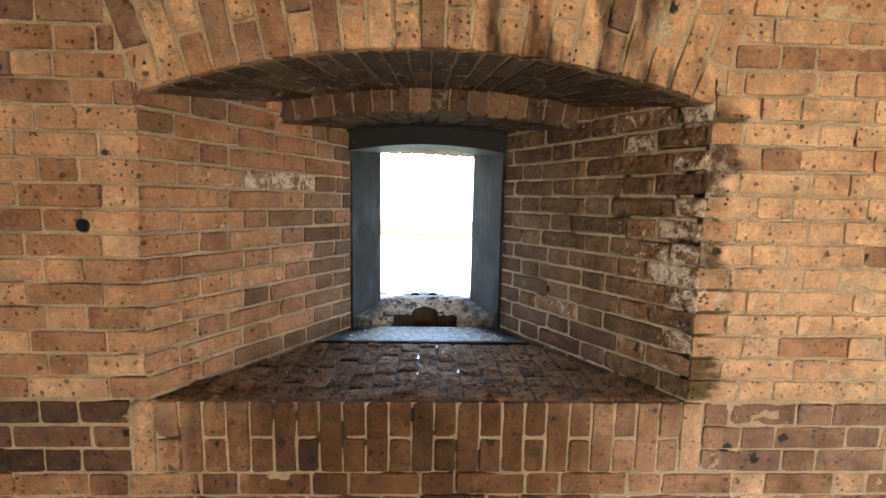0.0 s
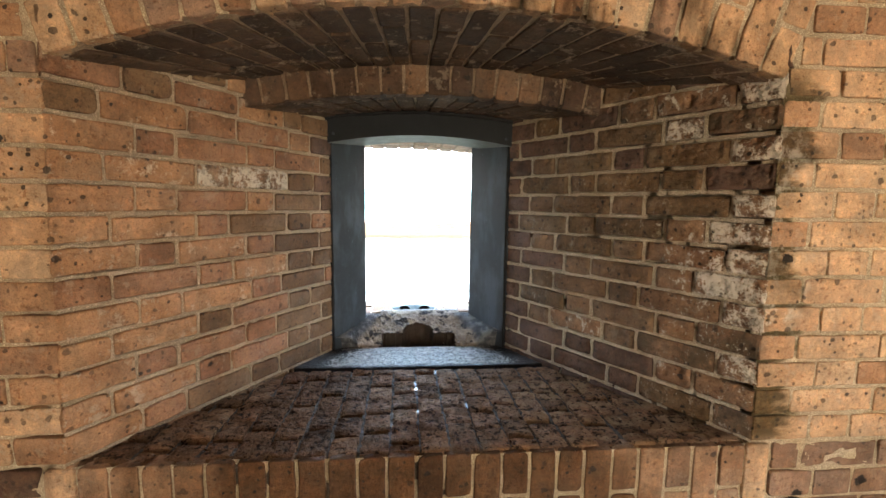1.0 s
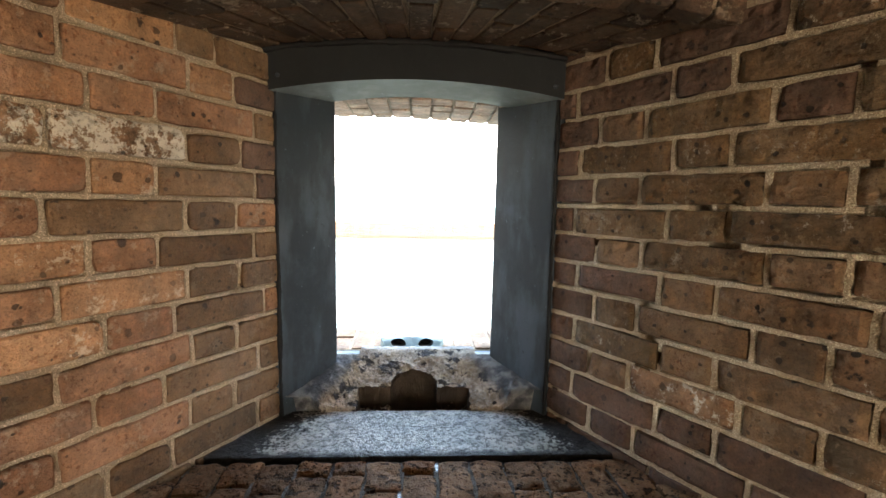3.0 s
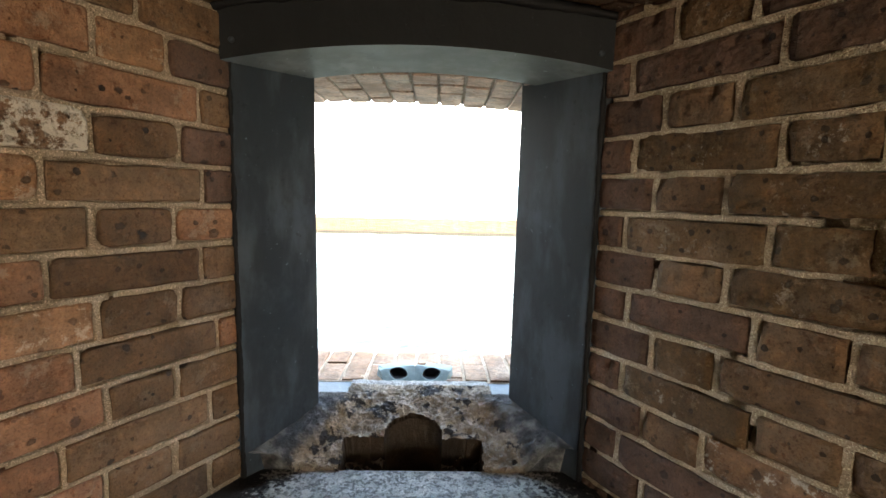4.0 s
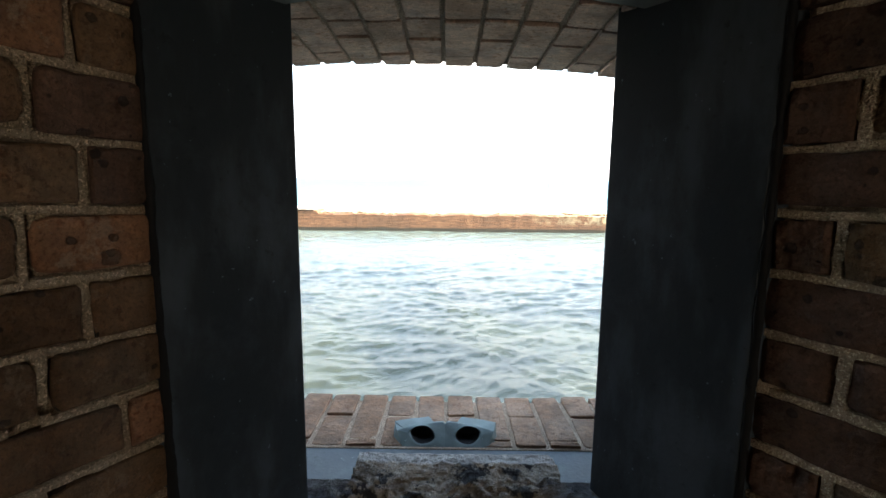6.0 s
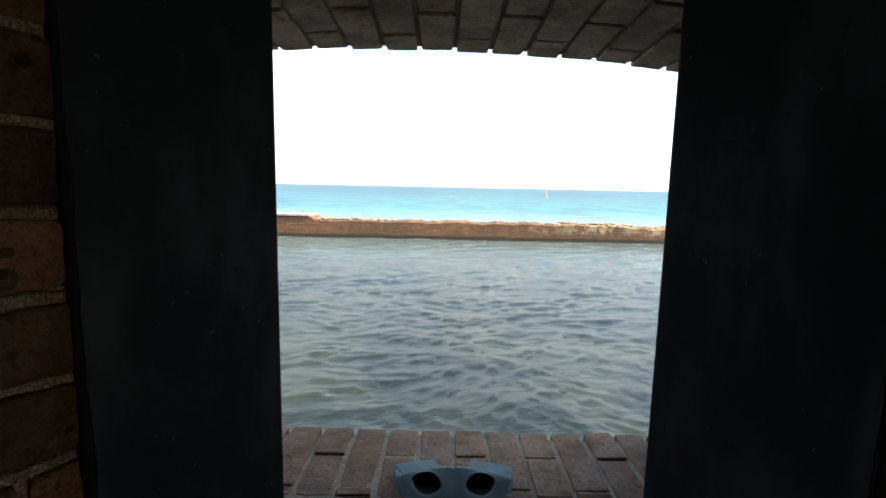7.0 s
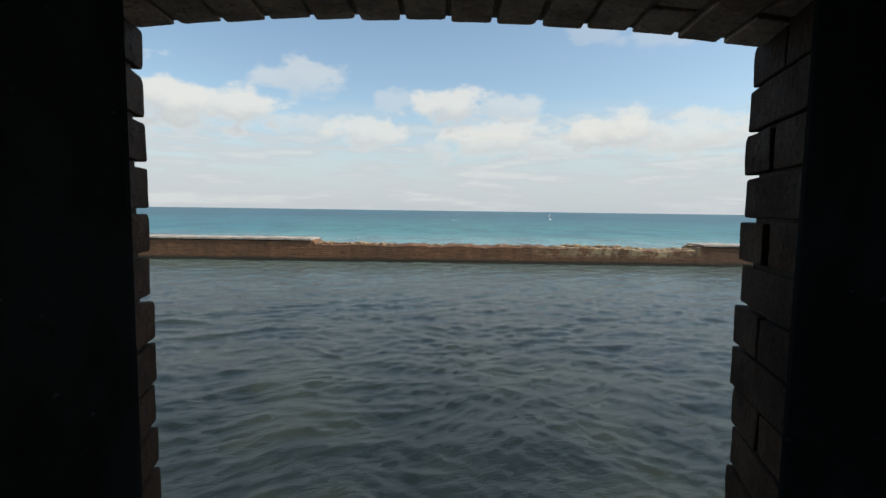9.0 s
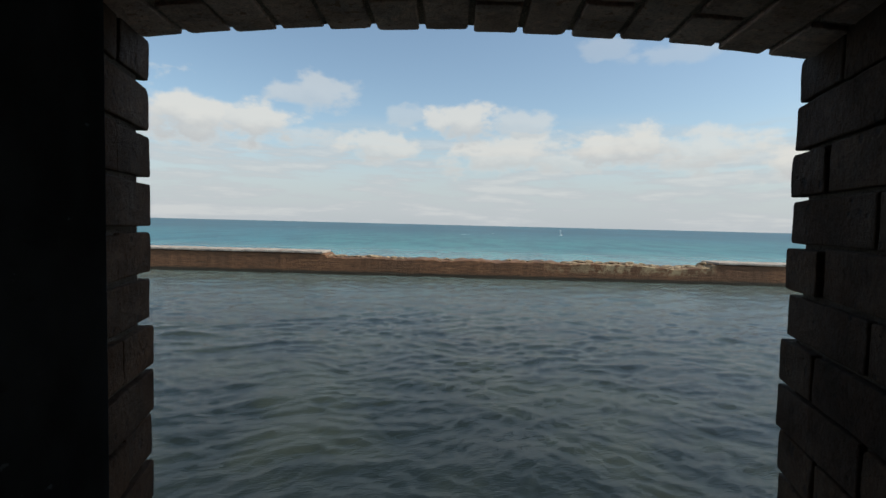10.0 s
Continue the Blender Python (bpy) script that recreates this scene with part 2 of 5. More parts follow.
# pale lime tone, with light thrown up by the moat put into it
LIMED_UPLIT = [(0.0, (0.56, 0.42, 0.36)), (0.5, (0.66, 0.51, 0.44)), (1.0, (0.60, 0.455, 0.39))]
M_FACE = brick_material("face_brick", [(0.0, (0.50, 0.300, 0.174)), (0.15, (0.57, 0.362, 0.216)), (0.5, (0.625, 0.418, 0.256)), (0.85, (0.60, 0.392, 0.236)), (1.0, (0.52, 0.312, 0.182))], stains=edge_stains, lime=0.35, specks=1.0)
M_FACE_DIM = brick_material("dim_brown_face_brick", [(0.0, (0.29, 0.158, 0.090)), (0.5, (0.40, 0.226, 0.128)), (1.0, (0.48, 0.282, 0.162))], stains=edge_stains, lime=0.2)
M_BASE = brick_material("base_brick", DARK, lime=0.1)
M_DULL = brick_material("dull_brown_brick", [(0.0, (0.22, 0.135, 0.090)), (0.5, (0.34, 0.212, 0.142)), (1.0, (0.28, 0.165, 0.105))], lime=0.2, stains=edge_stains)
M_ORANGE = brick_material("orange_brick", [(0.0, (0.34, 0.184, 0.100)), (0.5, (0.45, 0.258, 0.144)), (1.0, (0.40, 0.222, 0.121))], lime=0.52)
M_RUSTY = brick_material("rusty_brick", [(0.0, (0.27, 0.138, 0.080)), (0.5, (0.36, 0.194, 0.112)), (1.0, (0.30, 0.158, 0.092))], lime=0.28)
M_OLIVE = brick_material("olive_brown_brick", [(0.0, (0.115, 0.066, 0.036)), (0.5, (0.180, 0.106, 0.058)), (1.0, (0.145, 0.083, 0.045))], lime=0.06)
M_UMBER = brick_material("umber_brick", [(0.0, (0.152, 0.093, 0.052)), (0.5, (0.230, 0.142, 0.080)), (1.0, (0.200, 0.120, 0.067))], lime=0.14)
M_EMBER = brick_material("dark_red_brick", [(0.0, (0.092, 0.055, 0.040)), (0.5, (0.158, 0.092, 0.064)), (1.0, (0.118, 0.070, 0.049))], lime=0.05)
M_DAMP_R = brick_material("damp_dim_brown_brick", [(0.0, (0.148, 0.095, 0.054)), (0.5, (0.240, 0.156, 0.090)), (1.0, (0.188, 0.119, 0.067))], lime=0.28, stains=damp_growth)
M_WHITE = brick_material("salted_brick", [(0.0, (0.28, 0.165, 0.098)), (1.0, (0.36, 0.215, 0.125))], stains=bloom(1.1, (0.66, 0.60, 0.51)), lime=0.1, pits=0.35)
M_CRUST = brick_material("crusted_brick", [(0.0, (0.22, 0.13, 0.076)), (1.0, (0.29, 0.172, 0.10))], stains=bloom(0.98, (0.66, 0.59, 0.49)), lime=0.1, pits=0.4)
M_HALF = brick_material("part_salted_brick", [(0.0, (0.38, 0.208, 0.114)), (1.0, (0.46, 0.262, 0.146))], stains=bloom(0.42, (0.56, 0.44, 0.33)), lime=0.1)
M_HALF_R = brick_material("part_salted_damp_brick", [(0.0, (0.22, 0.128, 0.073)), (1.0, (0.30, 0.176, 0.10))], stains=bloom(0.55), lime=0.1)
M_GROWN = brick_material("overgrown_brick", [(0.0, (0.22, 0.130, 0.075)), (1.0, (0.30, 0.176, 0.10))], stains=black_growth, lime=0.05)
M_SILL = brick_material("sill_brick", [(q, [v * 0.92 for v in k]) for q, k in RUST], lime=0.2, stains=sill_stains)
M_PAVE = brick_material("paving_brick", DAMP, lime=0.04, stains=paving_dust, rough=(0.66, 0.95), dents=2.0, gloss=0.05, pits=0.85)
# sooty browns, darkened further for the shade under the vault
SOOTY_DIM = [(0.0, (0.045, 0.028, 0.019)), (0.4, (0.080, 0.049, 0.031)), (0.7, (0.115, 0.070, 0.043)), (1.0, (0.04, 0.026, 0.018))]
M_SOFFIT = brick_material("soffit_brick", SOOTY_DIM, lime=0.35, island=True)
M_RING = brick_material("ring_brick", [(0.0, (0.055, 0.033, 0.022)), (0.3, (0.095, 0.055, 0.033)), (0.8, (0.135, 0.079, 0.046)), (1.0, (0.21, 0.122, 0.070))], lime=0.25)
M_OUTER = brick_material("weathered_brick", PINK, lime=0.05, specks=0.4)
M_OUTER_I = brick_material("limed_uplit_brick", LIMED_UPLIT, lime=0.08, island=True, specks=0.25)
M_JAMB = brick_material("dim_jamb_brick", DIM_JAMB, lime=0.02, gloss=0.15)
M_REST = brick_material("plain_brick", TAN, island=True)


def mortar_material(name, col, rough=0.95, stains=None):
    m, g, b, p = material(name)
    grain = g.noise(p, 380, 2, 0.6)
    blotch = g.noise(p, 7, 4)
    cc = g.mix(g.span(blotch, 0.3, 0.7), [v * 0.72 for v in col], col)
    cc = g.mix(g.span(g.noise(p, 60, 5, 0.7), 0.52, 0.66, 0, 0.45), cc, [v * 0.5 for v in col])
    cc = g.mix(g.span(grain, 0.52, 0.64, 0, 0.7), cc, [v * 0.45 for v in col])
    cc = g.mix(g.span(g.noise(p, 330, 2, 0.6), 0.55, 0.63, 0, 0.8), cc, [min(v * 1.6, 0.85) for v in col])
    if stains:
        cc = stains(g, p, cc)
    g.t.links.new(cc, b.inputs["Base Color"])
    b.inputs["Roughness"].default_value = rough
    b.inputs["Specular IOR Level"].default_value = 0.3
    bump(g, b, g.math("ADD", grain, g.math("MULTIPLY", g.noise(p, 45, 4), 1.2)), 1.0, 0.009)
    return m


M_MORTAR = mortar_material("lime_mortar", (0.62, 0.48, 0.33), stains=mortar_stains)
M_PALE_MORTAR = mortar_material("pale_lime_mortar", (0.53, 0.415, 0.300))
M_LOST_MORTAR = mortar_material("washed_out_mortar", (0.61, 0.49, 0.36))
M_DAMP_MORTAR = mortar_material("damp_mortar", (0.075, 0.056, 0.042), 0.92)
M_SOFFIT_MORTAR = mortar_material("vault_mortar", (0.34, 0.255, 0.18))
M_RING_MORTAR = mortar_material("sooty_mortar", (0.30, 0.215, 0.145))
M_GREY_MORTAR = mortar_material("sandy_mortar", (0.50, 0.375, 0.265))
M_REVEAL_MORTAR = mortar_material("reveal_mortar", (0.42, 0.35, 0.295))


def granite_stains(g, p, cc):
    """Dark grains over the slab, its ends and front arris turned black."""
    x, y, z = g.xyz(p)
    wob = g.math("MULTIPLY", g.math("SUBTRACT", g.noise(p, 16, 6, 0.7), 0.5), 0.30)
    out = g.math("ADD", g.math("ABSOLUTE", g.math("ADD", x, 0.045)), g.math("ADD", wob, g.math("MULTIPLY", y, 0.42)))
    grain = g.noise(p, 105, 3, 0.6)
    cc = g.mix(g.span(grain, 0.50, 0.57, 0, 0.72), cc, (0.085, 0.082, 0.078))
    cc = g.mix(g.span(g.noise(p, 14, 6, 0.75), 0.52, 0.66, 0, 0.6), cc, (0.12, 0.118, 0.112))
    out = g.math("ADD", out, g.math("MULTIPLY", g.math("SUBTRACT", grain, 0.5), 0.22))
    black = g.math("MAXIMUM", g.span(out, 1.30, 1.36), g.span(g.math("ADD", y, g.math("MULTIPLY", wob, 0.25)), 2.30, 2.268))
    return g.mix(black, cc, (0.012, 0.011, 0.011))


def concrete_stains(g, p, cc):
    """Black growth in patches, smooth grey cement turned up against the iron."""
    x, y, z = g.xyz(p)
    cc = g.mix(g.span(g.noise(p, 19, 7, 0.72), 0.53, 0.58, 0, 0.95), cc, (0.020, 0.020, 0.022))
    side = g.math("ADD", g.math("ABSOLUTE", g.math("ADD", x, 0.052)), g.math("ADD", g.math("MULTIPLY", g.noise(p, 12, 4), 0.06), g.math("MULTIPLY", y, 0.545)))
    cement = g.mix(g.span(g.noise(p, 22, 4), 0.4, 0.65), (0.06, 0.061, 0.064), (0.19, 0.182, 0.17))
    cc = g.mix(g.math("MULTIPLY", g.span(side, 1.640, 1.675), g.span(y, 2.70, 2.68)), cc, cement)
    return g.mix(g.span(g.math("ADD", y, g.math("MULTIPLY", g.noise(p, 30, 4), 0.02)), 2.738, 2.748), cc, (0.36, 0.34, 0.31))


def wet_joint(name):
    """Dark joints, here and there filled with standing water."""
    m = mortar_material(name, (0.07, 0.052, 0.04))
    g, b = G(m.node_tree), m.node_tree.nodes["Principled BSDF"]
    p = g.n("ShaderNodeNewGeometry").outputs["Position"]
    g.set(b.inputs["Roughness"], g.span(g.noise(p, 17, 3), 0.58, 0.64, 0.9, 0.10))
    b.inputs["Specular IOR Level"].default_value = 0.5
    for nd in m.node_tree.nodes:
        if nd.type == "BUMP":
            g.set(nd.inputs["Strength"], g.span(g.noise(p, 17, 3), 0.58, 0.64, 0.9, 0.05))
    return m


M_WET = wet_joint("wet_mortar")


def stone_material(name, light, dark, scale=6.0, rough=0.9, speck=0.0, depth=1.0, stains=None):
    m, g, b, p = material(name)
    cc = g.mix(g.span(g.noise(p, scale, 7, 0.65), 0.36, 0.66), dark, light)
    cc = g.mix(g.span(g.noise(p, 120, 3, 0.7), 0.5, 0.75, 0, 0.6), cc, [v * 0.4 for v in light])
    if speck:
        cc = g.mix(g.span(g.noise(p, 220, 2), 0.57, 0.66, 0, speck), cc, (0.6, 0.6, 0.58))
    if stains:
        cc = stains(g, p, cc)
    g.t.links.new(cc, b.inputs["Base Color"])
    b.inputs["Roughness"].default_value = rough
    b.inputs["Specular IOR Level"].default_value = 0.3
    bump(g, b, g.math("ADD", g.noise(p, 90, 5, 0.7), g.noise(p, 22, 5)), min(1.0, 0.7 * depth), 0.008 * max(1.0, 0.7 * depth))
    return m


M_GRANITE = stone_material("grey_granite", (0.74, 0.70, 0.625), (0.44, 0.42, 0.375), 30, 0.5, 0.7, 6.0, granite_stains)
M_CONCRETE = stone_material("rough_concrete", (0.44, 0.355, 0.265), (0.22, 0.175, 0.13), 26, 0.95, 0.3, 2.4, concrete_stains)
M_PLASTER = stone_material("lime_plaster", (0.42, 0.32, 0.22), (0.34, 0.25, 0.17), 3)
M_GROUND = stone_material("sandy_ground", (0.42, 0.34, 0.23), (0.30, 0.25, 0.16), 2)
M_CORAL = stone_material("coral_rubble", (0.46, 0.35, 0.215), (0.16, 0.10, 0.06), 3.0)
M_COPING = stone_material("coping_stone", (0.52, 0.46, 0.39), (0.32, 0.25, 0.20), 1.5)


def metal_material(name, base, wear, rough, metallic=0.0, scale=4.0, gloss=0.3):
    m, g, b, p = material(name)
    x, y, z = g.xyz(p)
    streak = g.noise(g.vec(g.math("MULTIPLY", x, 3.0), g.math("MULTIPLY", y, 3.0), z), scale, 5, 0.6)
    cc = g.mix(g.span(streak, 0.42, 0.68), base, wear)
    cc = g.mix(g.span(g.noise(p, 60, 4), 0.62, 0.74, 0, 0.5), cc, [v * 0.5 for v in base])
    cc = g.mix(g.span(g.noise(p, 7, 6, 0.65), 0.52, 0.74, 0, 0.32), cc, [v * 1.5 for v in wear])
    cc = g.mix(g.span(g.noise(p, 95, 3, 0.6), 0.70, 0.74, 0, 0.6), cc, [v * 3 for v in wear])
    g.t.links.new(cc, b.inputs["Base Color"])
    g.t.links.new(g.span(streak, 0.3, 0.7, rough - 0.08, rough + 0.15), b.inputs["Roughness"])
    b.inputs["Metallic"].default_value = metallic
    b.inputs["Specular IOR Level"].default_value = gloss
    bump(g, b, g.math("ADD", g.noise(p, 30, 4), g.math("MULTIPLY", g.noise(p, 140, 3), 0.4)), 0.25, 0.004)
    return m


M_IRON = metal_material("painted_iron", (0.022, 0.030, 0.038), (0.053, 0.069, 0.086), 0.52, gloss=0.25)
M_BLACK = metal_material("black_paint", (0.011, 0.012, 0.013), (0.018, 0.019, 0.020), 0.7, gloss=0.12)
M_LIT_UNDER = metal_material("lit_underside_paint", (0.115, 0.135, 0.145), (0.20, 0.225, 0.235), 0.6)
M_TAR = metal_material("black_tar", (0.007, 0.007, 0.008), (0.012, 0.012, 0.013), 0.65, gloss=0.15)
M_CAST = metal_material("cast_metal", (0.15, 0.20, 0.195), (0.25, 0.315, 0.30), 0.6, 0.0, gloss=0.25)
M_HOLE = stone_material("hole_shade_brown", (0.065, 0.044, 0.029), (0.03, 0.020, 0.014), 10)
M_LEAD = metal_material("grey_lead", (0.085, 0.10, 0.104), (0.135, 0.153, 0.155), 0.6, 0.05)

# ---- building tools ----


def mesh(name, verts, faces, mat, smooth=False):
    me = bpy.data.meshes.new(name)
    me.from_pydata([tuple(v) for v in verts], [], faces)
    me.materials.append(mat)
    if smooth:
        me.polygons.foreach_set("use_smooth", [True] * len(me.polygons))
    me.update()
    return me


def thing(name, label, category, kind="", me=None):
    return tagged(new(name, me), label, category, "", kind)


def part(name, me, parent, label="", m=None):
    ob = new(name, me)
    ob.parent = parent
    if m is not None:
        ob.matrix_basis = m
    if label:
        ob["label"] = label
    return ob


def box(x0, x1, y0, y1, z0, z1):
    v = [(x, y, z) for x in (x0, x1) for y in (y0, y1) for z in (z0, z1)]
    f = [(0, 1, 3, 2), (4, 6, 7, 5), (0, 4, 5, 1), (2, 3, 7, 6), (0, 2, 6, 4), (1, 5, 7, 3)]
    return v, f


def boxes(*lots):
    V, F = [], []
    for lot in lots:
        v, f = box(*lot)
        F += [tuple(i + len(V) for i in q) for q in f]
        V += v
    return V, F


def rounded(v, f, mat, name, width, segments=2):
    bm = bmesh.new()
    vs = [bm.verts.new(p) for p in v]
    for q in f:
        bm.faces.new([vs[i] for i in q])
    bmesh.ops.recalc_face_normals(bm, faces=bm.faces)
    bmesh.ops.bevel(bm, geom=bm.edges, offset=width, segments=segments, affect="EDGES", profile=0.6)
    me = bpy.data.meshes.new(name)
    bm.to_mesh(me)
    bm.free()
    me.materials.append(mat)
    return me


def brick_shape(L, H, D, seed, worn=1.0):
    """A brick with its face in the plane y = 0, rounded and chipped arrises, its body behind at +y."""
    r = random.Random(seed)
    off = Vector((r.uniform(-50, 50), r.uniform(-50, 50), r.uniform(-50, 50)))
    a, b = L / 2, H / 2
    n_long, n_short, n_turn = (4, 2, 3) if L > 0.16 else (2, 2, 3)
    out = []
    for sx_, sz_ in ((-1, -1), (1, -1), (1, 1), (-1, 1)):
        k = 0.0052 * worn * r.choice((0.5, 0.6, 0.8, 1.0, 1.4, 2.2))
        turn = []
        for i in range(n_turn):
            an = math.pi / 2 * i / (n_turn - 1)
            turn.append((sx_ * (a - k + k * math.sin(an)), sz_ * (b - k + k * math.cos(an))))
        out.append(turn if sx_ * sz_ < 0 else turn[::-1])
    ring = []
    for i in range(4):
        ring += out[i]
        p, q = Vector(out[i][-1]), Vector(out[(i + 1) % 4][0])
        m = n_long if i % 2 == 0 else n_short
        ring += [tuple(p.lerp(q, (j + 1) / (m + 1))) for j in range(m)]
    wob = lambda x, z, f, s: s * worn * noise.noise(Vector((x * f, 0.0, z * f)) + off)
    ring = [(x + wob(x, z, 26, 0.0020) + wob(z, x, 90, 0.0012), z + wob(z, x, 26, 0.0020) + wob(x, z, 90, 0.0012)) for x, z in ring]
    n = len(ring)
    V, F = [], []
    for kx, kz, y0, s in ((0.55, 0.55, 0.0, 0.0016), (1 - 0.0030 * worn / a, 1 - 0.0030 * worn / b, 0.0003, 0.0012), (1 - 0.0008 * worn / a, 1 - 0.0008 * worn / b, 0.0014 * worn, 0.0008), (1, 1, 0.0042 * worn, 0.0), (1, 1, D, 0.0)):
        V += [(x * kx, y0 + wob(x * kx, z * kz, 34, s), z * kz) for x, z in ring]
    V.append((0, wob(0, 0, 34, 0.003), 0))
    F = [(5 * n, i, (i + 1) % n) for i in range(n)]
    for k in range(4):
        F += [(k * n + i, (k + 1) * n + i, (k + 1) * n + (i + 1) % n, k * n + (i + 1) % n) for i in range(n)]
    return V, F


def eroded_shape(L, H, D, seed, worn=1.0):
    """A paving brick whose top is pitted and dished by the weather."""
    r = random.Random(seed)
    off = Vector((r.uniform(-50, 50), r.uniform(-50, 50), r.uniform(-50, 50)))
    nx_, nz_ = (18, 7) if L > 0.16 else (10, 7)
    bad = r.choice((0.4, 0.7, 1.0, 1.5))
    V = []
    for j in range(nz_ + 1):
        for i in range(nx_ + 1):
            x, z = L * (i / nx_ - 0.5), H * (j / nz_ - 0.5)
            q = Vector((x, 0.0, z)) + off
            rim = max(0.0, 1 - (L / 2 - abs(x)) / 0.009), max(0.0, 1 - (H / 2 - abs(z)) / 0.007)
            y = 0.0045 * (rim[0] ** 2 + 0.6 * rim[1] ** 2) + 0.004 * noise.noise(q * 18) + 0.0022 * noise.noise(q * 60)
            y += bad * 0.016 * max(0.0, noise.noise(q * 32) - 0.22)
            edge = max(rim) > 0.95
            V.append((x + (0.0035 * noise.noise(q * 45) if edge else 0.0), max(y, -0.003), z + (0.0035 * noise.noise(q * 45 + Vector((9, 0, 0))) if edge else 0.0)))
    w_ = nx_ + 1
    F = [(j * w_ + i, j * w_ + i + 1, (j + 1) * w_ + i + 1, (j + 1) * w_ + i) for j in range(nz_) for i in range(nx_)]
    loop = [i for i in range(w_)] + [j * w_ + nx_ for j in range(1, nz_ + 1)] + [nz_ * w_ + i for i in range(nx_ - 1, -1, -1)] + [j * w_ for j in range(nz_ - 1, 0, -1)]
    k = len(V)
    V += [(V[i][0], D, V[i][2]) for i in loop]
    m = len(loop)
    F += [(loop[i], k + i, k + (i + 1) % m, loop[(i + 1) % m]) for i in range(m)]
    return V, F


STRETCH, HEAD, JOINT, COURSE = 0.232, 0.110, 0.011, 0.0764
SHAPES = {}


def shape_pool(mat, kind, worn=1.0, depth=0.05):
    """A few brick meshes of one size, shared by many pieces."""
    key = (mat.name, kind, worn)
    if key not in SHAPES:
        L = {"s": STRETCH, "h": HEAD}[kind]
        make = eroded_shape if worn > 1.9 else brick_shape
        SHAPES[key] = [mesh("brick", *make(L, COURSE - JOINT, depth, 17 * i + ord(kind), worn), mat) for i in range(12)]
    return SHAPES[key]


def lay(parent, mat, O, U, V, length, height, rng, worn=1.0, proud=0.0025, name="brick", tilt=0.25):
    """One brick, its face's middle at O, along U, up along V."""
    kind = "s" if length > 0.16 else "h"
    me = rng.choice(shape_pool(mat, kind, worn))
    U, V = Vector(U).normalized(), Vector(V).normalized()
    N = U.cross(V)
    m = Matrix((U, -N, V)).transposed().to_4x4()
    m.translation = Vector(O) + N * max(-0.0010, min(0.0045, rng.gauss(0, proud)))
    spin = pose(0, 0, 0, rng.gauss(0, tilt), rng.gauss(0, tilt), rng.gauss(0, tilt))
    s = Matrix.Diagonal((length / (STRETCH if kind == "s" else HEAD), 1, height / (COURSE - JOINT), 1))
    return part(name, me, parent, m=m @ spin @ s)


def row(a, b, phase, rng, bond="sh"):
    """Cuts a course from a to b into pieces (start, end) of alternating stretchers and headers."""
    size = {"s": STRETCH + JOINT, "h": HEAD + JOINT}
    period = sum(size[k] for k in bond)
    at = a - (phase % 1.0) * period
    i, out = 0, []
    while at < b - 0.02:
        ln = size[bond[i % len(bond)]] * (1 + rng.uniform(-0.05, 0.05))
        s, e = max(at, a), min(at + ln, b)
        if out and e - s < 0.045:
            out[-1][1] = e
        elif e - s > 0.0:
            out.append([s, e])
        at += ln
        i += 1
    if len(out) > 1 and out[0][1] - out[0][0] < 0.045:
        out[1][0] = out[0][0]
        out.pop(0)
    return out


def joined(name, lots, mat, worn=1.0):
    """Many bricks in one mesh. Lots: (O, U, V, length, height, depth, seed)."""
    VV, FF = [], []
    for O, U, V, L, H, D, seed in lots:
        v, f = brick_shape(L, H, D, seed, worn)
        U, V = Vector(U).normalized(), Vector(V).normalized()
        N = U.cross(V)
        k = len(VV)
        VV += [Vector(O) + U * x - N * y + V * z for x, y, z in v]
        FF += [tuple(i + k for i in q) for q in f]
    return mesh(name, VV, FF, mat)


# ---- plan of the recess ----
Y_FACE, Y_STEP, Y_IRON, Y_BACK, Y_OUT = 1.592, 2.08, 2.47, 2.63, 3.12
Y_LINTEL, Y_SOFFIT = 2.622, 3.098               # back of the lintel, outer edge of the reveal's arch
Z0 = 0.828                                     # the joint level with the sill


def left_x(y, z):
    return -0.936 + (z - 0.83) * 0.029 + (y - Y_FACE) * (0.936 - 0.425 - (z - 0.83) * 0.02) / (Y_IRON - Y_FACE)


def right_x(y, z):
    return 0.828 + (y - Y_FACE) * (0.330 - 0.828) / (Y_IRON - Y_FACE)


def arc(x, xa, xb, spring, rise, sag=0.0):
    """Height of a segmental arch from xa to xb over x; sag: how much lower its end at xb lies."""
    c, m = xb - xa, (xa + xb) / 2
    R = c * c / (8 * rise) + rise / 2
    return spring + rise - R + math.sqrt(max(R * R - (x - m) ** 2, 0.0)) - sag * (x - xa) / c


def normal_of_arc(x, xa, xb, rise):
    c, m = xb - xa, (xa + xb) / 2
    R = c * c / (8 * rise) + rise / 2
    s = (x - m) / R
    return s, math.sqrt(1 - s * s)


